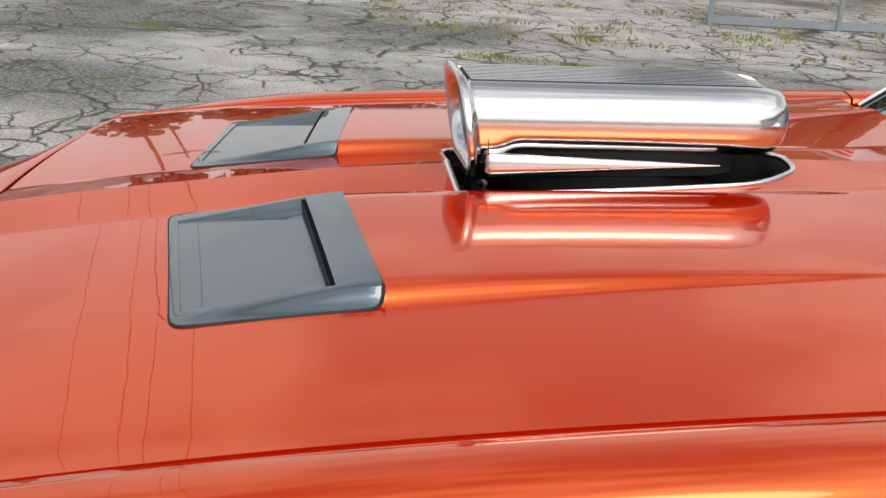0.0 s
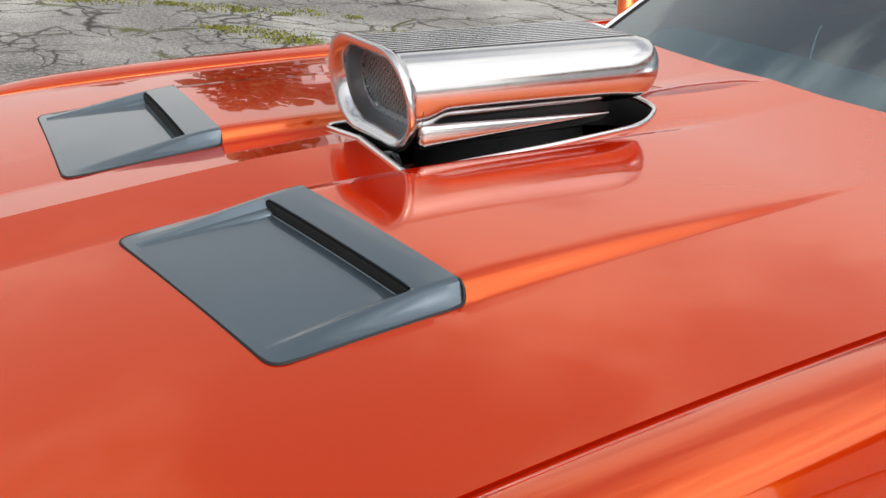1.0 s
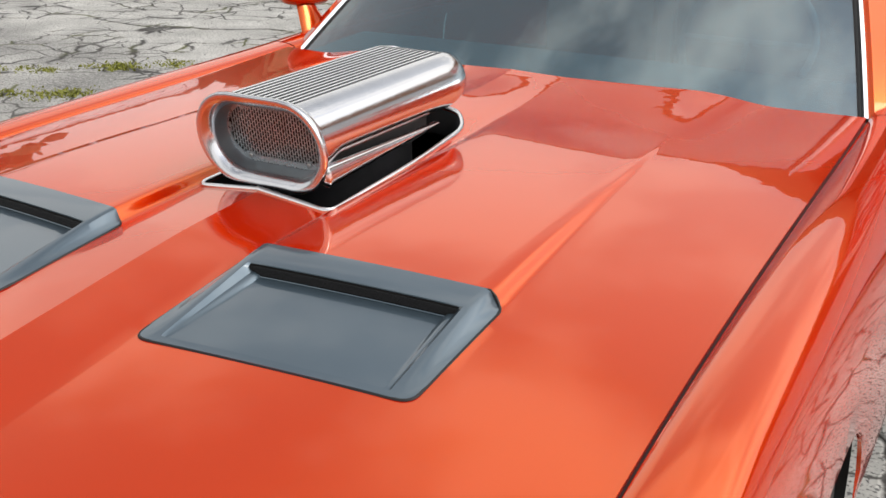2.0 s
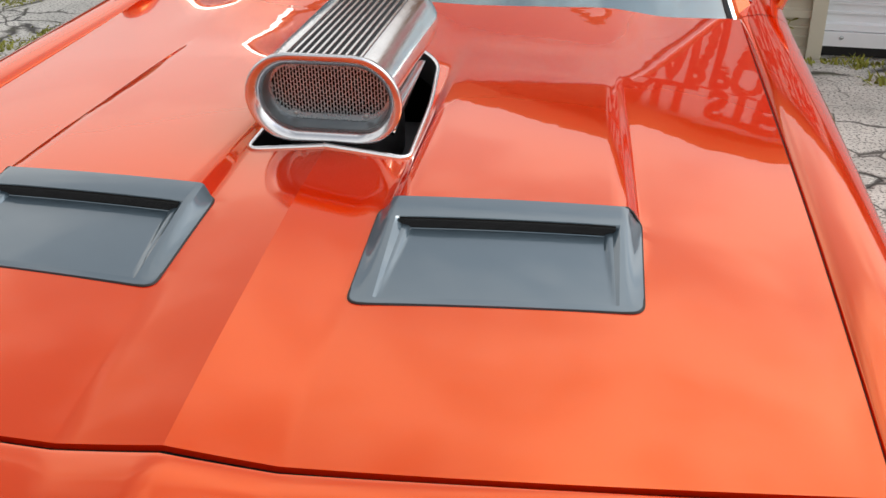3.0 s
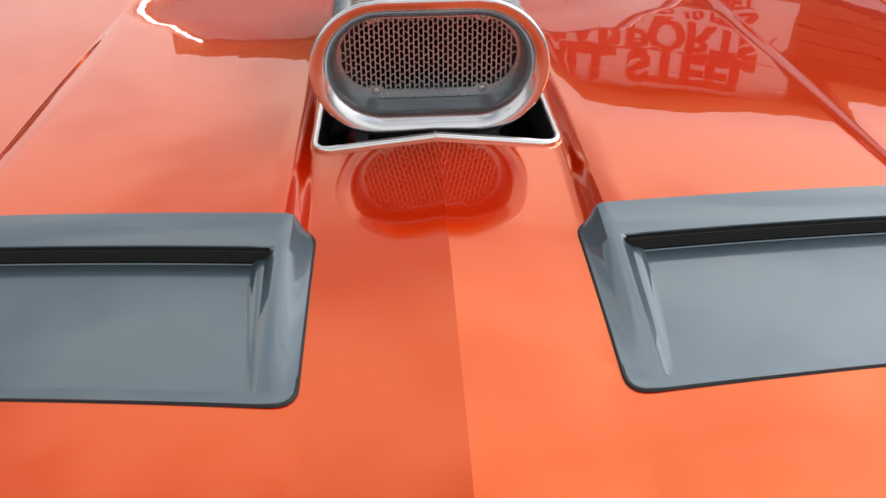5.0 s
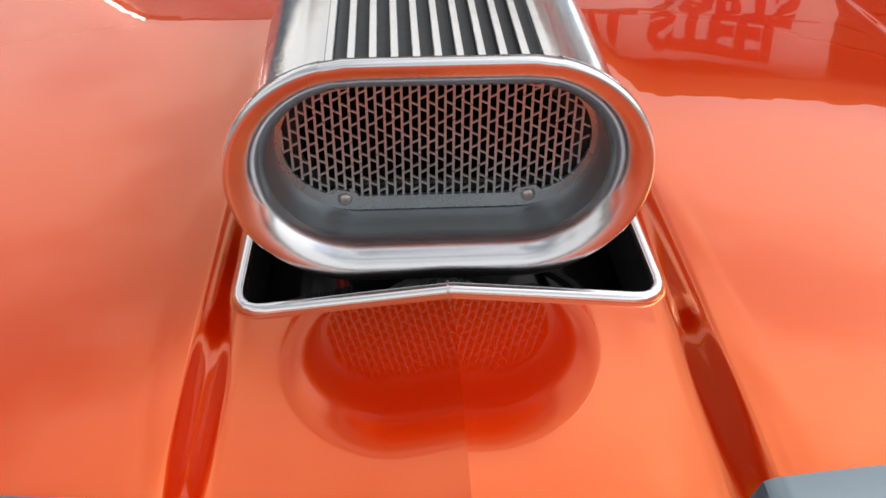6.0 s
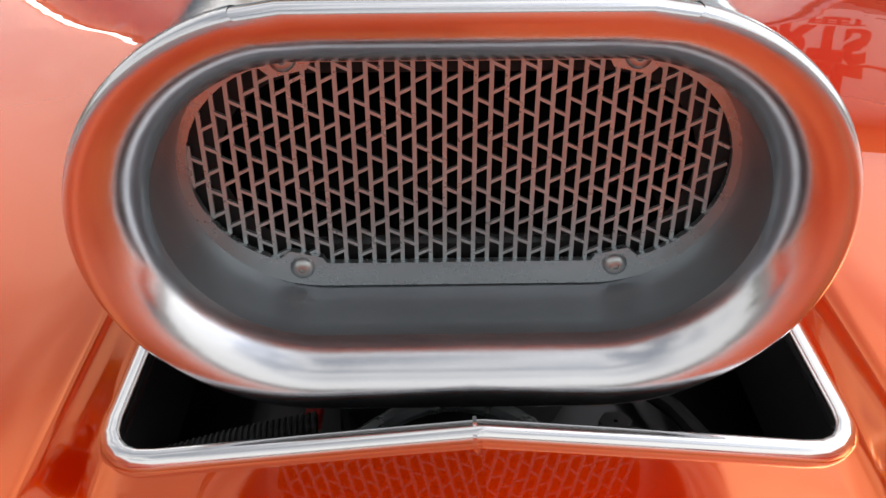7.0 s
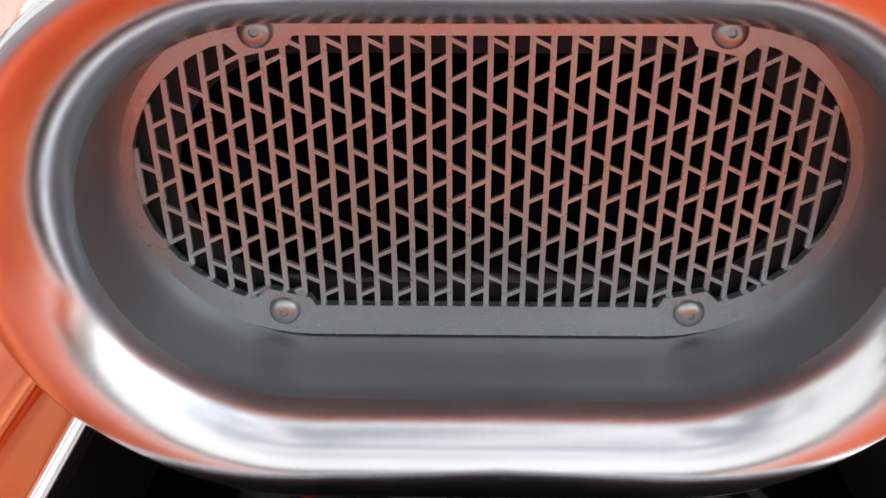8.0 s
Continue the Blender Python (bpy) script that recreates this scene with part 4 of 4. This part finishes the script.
def build_interior():
    bm = bmesh.new()
    rows = []
    for y, z in ((1.06, 0.935), (1.25, 0.955), (1.42, 0.965), (1.50, 0.95), (1.53, 0.90), (1.53, 0.70)):
        rows.append([(x, y - 0.0 + 0.03 * (x / 0.8) ** 2, z - 0.01 * (x / 0.8) ** 2) for x in np.linspace(-0.78, 0.78, 21)])
    sheet(bm, rows)
    part("dashboard", bm, M_interior, car, "dark padded dashboard")
    bm = bmesh.new()
    c, r = Vector((0.37, 1.72, 0.99)), 0.19
    nrm_tilt = radians(62)
    ring = []
    for a in np.linspace(0, 2 * math.pi, 40, endpoint=False):
        ring.append(c + Vector((math.cos(a) * r, math.sin(a) * r * math.cos(nrm_tilt), math.sin(a) * r * math.sin(nrm_tilt))))
    tube(bm, ring, 0.011, 10, closed=True)
    wheel = part("steering_wheel", bm, M_interior, car, "thin-rimmed dark steering wheel")
    for a in (0.0, math.pi, -math.pi / 2):
        bm = bmesh.new()
        tube(bm, [c, c + Vector((math.cos(a) * r, math.sin(a) * r * math.cos(nrm_tilt), math.sin(a) * r * math.sin(nrm_tilt)))], 0.010, 8)
        part("spoke", bm, M_interior, wheel)
    for x in (-0.38, 0.38):
        bm = bmesh.new()
        box(bm, (x, 2.25, 0.55), (0.52, 0.55, 0.20), bevel=0.06)
        box(bm, (x, 2.55, 0.85), (0.52, 0.16, 0.62), bevel=0.06)
        part("front_seat", bm, M_interior, car, "dark vinyl front seat")
    bm = bmesh.new()
    box(bm, (0, 2.6, 0.36), (1.7, 3.1, 0.05))
    box(bm, (0, 3.3, 0.75), (1.5, 0.2, 0.5), bevel=0.05)
    part("cabin_floor", bm, M_interior, car, "dark cabin floor and rear bench")


build_interior()


def build_wheel(x, y):
    s = 1 if x > 0 else -1
    bm = bmesh.new()
    lathe(bm, [(-.11, .20), (-.115, .26), (-.10, .315), (-.085, .328), (-.04, .333), (-.035, .326), (-.03, .333), (.0, .334), (.03, .333), (.035, .326), (.04, .333), (.085, .328), (.10, .315), (.115, .26), (.11, .20)], (x, y, 0.334), 'x', 48)
    w = part("wheel", bm, M_rubber, car, "black road tyre on a bright rim")
    bm = bmesh.new()
    lathe(bm, [(s * .10, .205), (s * .105, .19), (s * .06, .175), (s * .05, .10), (s * .075, .06), (s * .08, .001)], (x, y, 0.334), 'x', 40)
    part("rim", bm, M_chrome, w, "bright rim")
    for i in range(36):
        a = 2 * math.pi * i / 36
        for xo in (-0.068, 0.068):
            bm = bmesh.new()
            box(bm, (x + xo, y + 0.331 * math.cos(a), 0.334 + 0.331 * math.sin(a)), (0.045, 0.03, 0.012), rot=Matrix.Rotation(a - math.pi / 2, 3, 'X'))
            part("tread_block", bm, M_rubber, w)


for wx in (0.83, -0.83):
    for wy in (AXLE_Y, REAR_AXLE_Y):
        build_wheel(wx, wy)


# ---------------------------------------------------------------- building behind the car
B0, B_DIR = Vector((1.30, 4.43, 0)), Vector((1.0, -0.05, 0)).normalized()
B_OUT = Vector((B_DIR.y, -B_DIR.x, 0))


def bpt(s, out, z):
    """A place on the building's front: metres along it, metres out of it, height."""
    p = B0 + B_DIR * s + B_OUT * out
    return Vector((p.x, p.y, z))


def bbox(bm, s0, s1, o0, o1, z0, z1):
    c = [bpt(s, o, z) for s in (s0, s1) for o in (o0, o1) for z in (z0, z1)]
    v = [bm.verts.new(p) for p in c]
    for f in ((0, 1, 3, 2), (4, 6, 7, 5), (0, 4, 5, 1), (2, 3, 7, 6), (0, 2, 6, 4), (1, 5, 7, 3)):
        bm.faces.new([v[k] for k in f])


def ribbed(bm, s0, s1, z0, z1, pitch, depth, out):
    """Sheet metal with lying ribs."""
    rows, z = [], z0
    shape = ((0.0, 0.0), (0.02, 1.0), (0.20, 1.0), (0.25, 0.0), (0.46, 0.0), (0.48, 0.4), (0.53, 0.4), (0.55, 0.0), (0.72, 0.0), (0.74, 0.4), (0.79, 0.4), (0.81, 0.0))
    while z < z1:
        for a, o in shape:
            if z + a * pitch <= z1:
                rows.append([bpt(s0, out + o * depth, z + a * pitch), bpt(s1, out + o * depth, z + a * pitch)])
        z += pitch
    sheet(bm, rows)


garage = thing("garage_building", "brown wooden shop building with steel roll-up doors", "building", at=(0, 0, 0))


def build_garage():
    def rake(p):
        return 2.74 - 0.2 * max(0.0, 0.1 - p) - 0.085 * max(0.0, p - 0.1)
    ends = (-2.5, 4.5)
    bm = bmesh.new()
    bbox(bm, ends[0], ends[1], -4.0, -0.10, 0.0, 2.2)
    face = [(ends[0], 2.2), (ends[1], 2.2), (ends[1], rake(ends[1])), (0.1, rake(0.1)), (ends[0], rake(ends[0]))]
    front, back = ([bm.verts.new(bpt(p, o, z)) for p, z in face] for o in (-0.10, -4.0))
    bm.faces.new(front)
    bm.faces.new(back)
    for i in range(5):
        bm.faces.new((front[i], front[i - 1], back[i - 1], back[i]))
    part("wall", bm, M_wood, garage, "dark wooden gable wall")
    for i in range(8):
        z0 = 1.96 + i * 0.125
        room = 2.74 - z0 - 0.117
        if room < 0.01:
            continue
        bm = bmesh.new()
        bbox(bm, 0.1 - min(2.6, room / 0.2), 0.1 + min(4.4, room / 0.085), -0.10, -0.07 + 0.004 * (i % 2), z0, z0 + 0.117)
        part("siding_board", bm, M_wood, garage)
    for e in (ends[0] - 0.15, ends[1] + 0.15):
        for name, o0, o1, dz0, dz1, mat, text in (("roof", -4.2, 0.10, 0.0, 0.09, M_roofing, "brown sloping roof"), ("fascia", 0.10, 0.125, -0.06, 0.08, M_wood, "wooden rake board")):
            bm = bmesh.new()
            v = [bm.verts.new(bpt(p, o, rake(p) + dz)) for p in (0.1, e) for o in (o0, o1) for dz in (dz0, dz1)]
            for f in ((0, 1, 3, 2), (4, 6, 7, 5), (0, 4, 5, 1), (2, 3, 7, 6), (0, 2, 6, 4), (1, 5, 7, 3)):
                bm.faces.new([v[k] for k in f])
            part(name, bm, mat, garage, text)
    bm = bmesh.new()
    ribbed(bm, 0.07, 0.28, 0.005, 1.9, 0.215, 0.03, -0.03)
    part("side_panel", bm, M_beige, garage, "beige ribbed steel panel")
    for s0 in (-0.01, 0.28):
        bm = bmesh.new()
        bbox(bm, s0, s0 + 0.08, -0.06, 0.03, 0.0, 1.95)
        part("door_post", bm, M_beige, garage, "beige steel post")
    bm = bmesh.new()
    ribbed(bm, 0.36, 4.2, 0.155, 1.9, 0.20, 0.03, -0.05)
    dr = part("roll_up_door", bm, M_white, garage, "white steel roll-up door, slightly open")
    bm = bmesh.new()
    bbox(bm, 0.36, 4.2, -0.06, 0.0, 0.075, 0.155)
    bar = part("bottom_bar", bm, M_white, dr, "pale bottom bar with bolts")
    for k in range(8):
        bm = bmesh.new()
        lathe(bm, [(0.0, .012), (-.006, .010), (-.008, .001)], bpt(0.46 + 0.5 * k, 0.0, 0.125), 'y', 10)
        part("bolt", bm, M_plate, bar)
    bm = bmesh.new()
    bbox(bm, 1.52, 1.68, 0.0, 0.006, 0.095, 0.135)
    part("lock_plate", bm, M_fence, bar, "grey lock plate")
    # black floor and backing put the shade under the door into colour
    bm = bmesh.new()
    bbox(bm, 0.36, 4.2, -1.2, -0.101, 0.0, 0.01)
    bbox(bm, 0.36, 4.2, -0.095, -0.09, 0.0, 1.95)
    part("door_gap_shade", bm, M_black, garage, "black backing, shade of the gap below the door")
    bm = bmesh.new()
    ribbed(bm, -2.5, -0.01, 0.005, 1.9, 0.215, 0.03, -0.06)
    part("side_panel", bm, M_beige, garage, "beige ribbed steel panel")
    bm = bmesh.new()
    ribbed(bm, 4.2, 4.5, 0.005, 1.9, 0.215, 0.03, -0.06)
    part("side_panel", bm, M_beige, garage, "beige ribbed steel panel")


build_garage()


def lettering(text, s, z, size, parent, mat, stretch=1.0):
    """Raised letters on the banner."""
    cu = bpy.data.curves.new("lettering", 'FONT')
    cu.body, cu.size, cu.extrude, cu.offset = text, size, 0.002, 0.045 * size
    tmp = new("lettering_tmp", cu)
    dg = bpy.context.evaluated_depsgraph_get()
    me = bpy.data.meshes.new_from_object(tmp.evaluated_get(dg))
    bpy.data.objects.remove(tmp)
    me.materials.clear()
    me.materials.append(mat)
    ob = new("lettering", me)
    p = bpt(s, 0.012, z)
    m = Matrix((( B_DIR.x * stretch, 0, B_OUT.x, p.x), (B_DIR.y * stretch, 0, B_OUT.y, p.y), (0, 1, 0, p.z), (0, 0, 0, 1)))
    ob.matrix_world = m
    ob.parent = parent
    ob.matrix_parent_inverse = Matrix()
    return ob


def build_sign():
    sign = thing("banner_sign", "white vinyl banner with red block lettering", "sign")
    bm = bmesh.new()
    bbox(bm, -0.60, 1.04, -0.064, 0.008, 1.99, 2.645)
    part("banner", bm, M_signw, sign)
    lettering("ALL STEEL", -0.55, 2.345, 0.350, sign, M_signr, 0.86)
    lettering("CARPORTS", -0.54, 2.135, 0.245, sign, M_signr, 1.11)
    lettering("SPANS UP TO 60 FEET", -0.53, 2.025, 0.10, sign, M_signr, 1.34)
    bm = bmesh.new()
    bbox(bm, -0.52, 0.96, 0.008, 0.0115, 2.317, 2.329)
    part("underline", bm, M_signr, sign)
    small = thing("small_sign", "small white notice with red bars", "sign")
    bm = bmesh.new()
    bbox(bm, 1.9, 2.4, -0.064, 0.008, 2.36, 2.62)
    part("board", bm, M_signw, small)
    for z in (2.41, 2.51):
        bm = bmesh.new()
        bbox(bm, 1.95, 2.35, 0.008, 0.0115, z, z + 0.07)
        part("lettering_bar", bm, M_signr, small)


build_sign()


# ---------------------------------------------------------------- fence across the lot
def build_fence():
    fence = thing("tube_fence", "grey galvanised tube fence panels on the lot", "fence")
    f0, d = Vector((-10.7, 4.5, 0)), Vector((-0.04, 1.0, 0)).normalized()
    for i in range(4):
        p = f0 + d * (1.66 * i)
        bm = bmesh.new()
        tube(bm, [p, p + Vector((0, 0, 1.8))], 0.035, 10)
        part("post", bm, M_fence, fence)
    for z in (0.06, 1.75):
        bm = bmesh.new()
        box(bm, f0 + d * 2.49 + Vector((0, 0, z)), (0.06, 5.0, 0.09))
        part("rail", bm, M_fence, fence)


build_fence()


def build_shed():
    shed = thing("shed", "long pale-sided building with a dark lower wall", "building")
    bm = bmesh.new()
    box(bm, (-18.1, 13.2, 1.2), (4.0, 12.4, 2.4))
    part("lower_wall", bm, M_wood, shed, "dark brown lower wall")
    bm = bmesh.new()
    rows, z = [], 2.4
    while z < 3.8:
        for dz, out in ((0.0, 0.0), (0.01, 0.035), (0.17, 0.012), (0.18, 0.0)):
            rows.append([(-16.08 + out, 7.0, z + dz), (-16.08 + out, 19.4, z + dz)])
        z += 0.19
    sheet(bm, rows)
    part("upper_siding", bm, M_white, shed, "pale lapped siding")
    bm = bmesh.new()
    box(bm, (-18.1, 13.2, 3.1), (3.98, 12.4, 1.4))
    part("upper_wall", bm, M_white, shed)
    bm = bmesh.new()
    box(bm, (-18.1, 13.2, 3.9), (4.2, 12.8, 0.14), bevel=0.03)
    part("roof", bm, M_roofing, shed)
    for k in range(5):
        bm = bmesh.new()
        box(bm, (-15.98, 7.4 + 2.6 * k, 1.2), (0.10, 0.12, 2.4), bevel=0.01)
        part("post", bm, M_white, shed, "white painted post")
    board = thing("wall_sign", "white board with red bars on the pale wall", "sign")
    bm = bmesh.new()
    box(bm, (-16.0, 8.2, 3.05), (0.05, 1.9, 0.95))
    part("board", bm, M_signw, board)
    for i in range(3):
        bm = bmesh.new()
        box(bm, (-15.965, 8.2, 2.76 + i * 0.29), (0.02, 1.7 - 0.15 * i, 0.19))
        part("lettering_bar", bm, M_signr, board)


build_shed()


def build_tree():
    tree = thing("tree", "dense dark green tree beside the pale building", "tree", at=(-15.6, 5.7, 0))
    bm = bmesh.new()
    tube(bm, [(0, 0, 0), (0.06, 0.02, 1.1), (0.02, -0.05, 2.6)], [0.17, 0.13, 0.07], 9)
    for k in range(6):
        a = k * 1.1
        tube(bm, [(0.04, 0, 1.2 + 0.2 * k), (0.45 * math.cos(a), 0.45 * math.sin(a), 1.9 + 0.35 * k)], [0.06, 0.02], 6)
    part("trunk", bm, M_bark, tree)
    bm = bmesh.new()
    rnd = random.Random(21)
    for j in range(1500):
        t = rnd.random()
        rr = (0.55 + 0.55 * math.sin(math.pi * min(1.0, 0.15 + 0.85 * t))) * math.sqrt(rnd.random()) * (1 + 0.18 * math.sin(9 * t))
        a = rnd.uniform(0, 2 * math.pi)
        c = Vector((math.cos(a) * rr, math.sin(a) * rr, 0.5 + 4.4 * t))
        q = rnd.uniform(0.08, 0.18)
        n = Vector((rnd.gauss(0, 1), rnd.gauss(0, 1), rnd.gauss(0, 1))).normalized()
        u = n.orthogonal().normalized() * q
        v = n.cross(u).normalized() * q * 0.55
        bm.faces.new([bm.verts.new(c + w) for w in (u, u * 0.3 + v, -u, -v)])
    part("crown", bm, M_leaf, tree, "dense dark green foliage")


build_tree()


def build_cables():
    for x, y in ((-22.0, -4.8), (24.0, 2.2), (-31.0, -5.6)):
        pole = thing("utility_pole", "weathered wooden utility pole with a crossarm", "pole", group="utility poles")
        bm = bmesh.new()
        tube(bm, [(x, y, 0), (x, y, 6.6)], [0.065, 0.045], 10)
        part("shaft", bm, M_bark, pole)
        bm = bmesh.new()
        box(bm, (x, y, 6.1), (0.10, 1.6, 0.10), bevel=0.01)
        part("crossarm", bm, M_bark, pole)
    for y0, k, z in ((-1.95, 0.155, 6.0), (-1.33, 0.145, 6.15), (-2.40, 0.18, 6.0), (-1.62, 0.15, 5.6)):
        cable = thing("overhead_cable", "black overhead cable between the poles", "cable", group="overhead cables")
        bm = bmesh.new()
        pts = []
        for x in np.linspace(-22, 24, 40):
            sag = 0.25 * (1 - ((x - 1) / 23) ** 2)
            pts.append((x, y0 + k * x, z - sag))
        tube(bm, pts, 0.006, 6)
        part("line", bm, M_rubber, cable)


build_cables()


# ---------------------------------------------------------------- weeds and far woods
def weeds(name, spots, label):
    bm = bmesh.new()
    rnd = random.Random(5)
    for x, y, n, h, sp in spots:
        for _ in range(n):
            px, py = x + rnd.gauss(0, sp), y + rnd.gauss(0, sp)
            a = rnd.uniform(0, 2 * math.pi)
            hh = h * rnd.uniform(0.5, 1.2)
            w = rnd.uniform(0.004, 0.010)
            lx, ly = rnd.gauss(0, 0.9) * hh, rnd.gauss(0, 0.9) * hh
            v = [bm.verts.new((px + math.cos(a) * w, py + math.sin(a) * w, 0)), bm.verts.new((px - math.cos(a) * w, py - math.sin(a) * w, 0)),
                 bm.verts.new((px - math.cos(a) * w * .7 + lx * .5, py - math.sin(a) * w * .7 + ly * .5, hh * .7)), bm.verts.new((px + math.cos(a) * w * .7 + lx * .5, py + math.sin(a) * w * .7 + ly * .5, hh * .7)),
                 bm.verts.new((px + lx, py + ly, hh))]
            bm.faces.new(v[:4])
            bm.faces.new((v[2], v[4], v[3]))
    ob = part(name, bm, M_grass, None)
    return tagged(ob, label, "weeds", kind="stuff")


rnd = random.Random(3)
spots = []
for k in range(70):
    spots.append((rnd.uniform(-12, -8), rnd.uniform(0.5, 8), rnd.randint(12, 40), rnd.uniform(0.02, 0.06), rnd.uniform(0.05, 0.20)))
for x0, y0, x1, y1, n in ((-6.2, 1.9, -3.6, 3.6, 26), (-5.6, 3.2, -3.3, 5.2, 20), (-3.4, 3.4, -2.3, 4.6, 22), (-7.5, 1.2, -6.3, 3.3, 14)):
    for k in range(n):
        t = (k + rnd.random()) / n
        spots.append((x0 + (x1 - x0) * t + rnd.gauss(0, .06), y0 + (y1 - y0) * t + rnd.gauss(0, .06), rnd.randint(40, 110), rnd.uniform(0.008, 0.026), rnd.uniform(0.03, 0.12)))
for k in range(34):
    s = rnd.uniform(0.0, 2.6)
    p = bpt(s, rnd.choice((0.10, 0.45)) + rnd.gauss(0, 0.05), 0)
    spots.append((p.x, p.y, rnd.randint(16, 44), rnd.uniform(0.02, 0.05), rnd.uniform(0.02, 0.07)))
weeds("weeds", spots, "yellow-green weeds and grass in the cracks")


def build_weed_plant():
    bm = bmesh.new()
    rnd = random.Random(9)
    base = bpt(0.10, 0.10, 0)
    for k in range(5):
        top = base + Vector((rnd.gauss(0, .07), rnd.gauss(0, .05), rnd.uniform(.12, .21)))
        tube(bm, [base, base.lerp(top, .5) + Vector((rnd.gauss(0, .01), 0, 0)), top], 0.003, 5)
        for i in range(14):
            p = base.lerp(top, rnd.uniform(.3, 1))
            a, l = rnd.uniform(0, 2 * math.pi), rnd.uniform(.03, .07)
            d = Vector((math.cos(a), math.sin(a), rnd.uniform(-.2, .5))) * l
            sd = Vector((-math.sin(a), math.cos(a), 0)) * l * .22
            v = [bm.verts.new(q) for q in (p, p + d * .5 + sd, p + d, p + d * .5 - sd)]
            bm.faces.new(v)
    ob = part("weed_plant", bm, M_grass)
    tagged(ob, "leafy green weed growing by the beige steel wall", "plant")


build_weed_plant()


def build_woods():
    bm = bmesh.new()
    rnd = random.Random(12)
    trees = []
    for k in range(46):
        a = radians(lerp((0, 45), (70, 215), k)) + rnd.gauss(0, .03)
        r = rnd.uniform(52, 66)
        trees.append((math.cos(a) * r - 2, math.sin(a) * r, rnd.uniform(3.6, 6.2)))
    for k in range(4):
        a, r = radians(149.5 + 2.3 * k), rnd.uniform(32, 36)
        trees.append((math.cos(a) * r, math.sin(a) * r, rnd.uniform(7.4, 9.6)))
    trees += [(-10.5, 12.5, 3.4), (-9.0, 16.0, 3.9), (-13.0, 15.0, 3.6)]
    for x, y, h in trees:
        tube(bm, [(x, y, 0), (x, y, h * .6)], [0.22, 0.10], 7)
        for j in range(150):
            t = rnd.random()
            rr = h * 0.36 * math.sqrt(rnd.random()) * (0.35 + math.sin(math.pi * min(1, t * .85 + .12)))
            a = rnd.uniform(0, 2 * math.pi)
            c = Vector((x + math.cos(a) * rr, y + math.sin(a) * rr, h * (.22 + .78 * t)))
            s = rnd.uniform(.35, .8)
            n = Vector((rnd.gauss(0, 1), rnd.gauss(0, 1), rnd.gauss(0, 1))).normalized()
            u = n.orthogonal().normalized() * s
            v = n.cross(u).normalized() * s
            bm.faces.new([bm.verts.new(c + u * math.cos(q) * rnd.uniform(.6, 1) + v * math.sin(q) * rnd.uniform(.6, 1)) for q in np.linspace(0, 2 * math.pi, 6, endpoint=False)])
    ob = part("far_woods", bm, M_leaf)
    tagged(ob, "distant green tree line", "trees", kind="stuff")


build_woods()
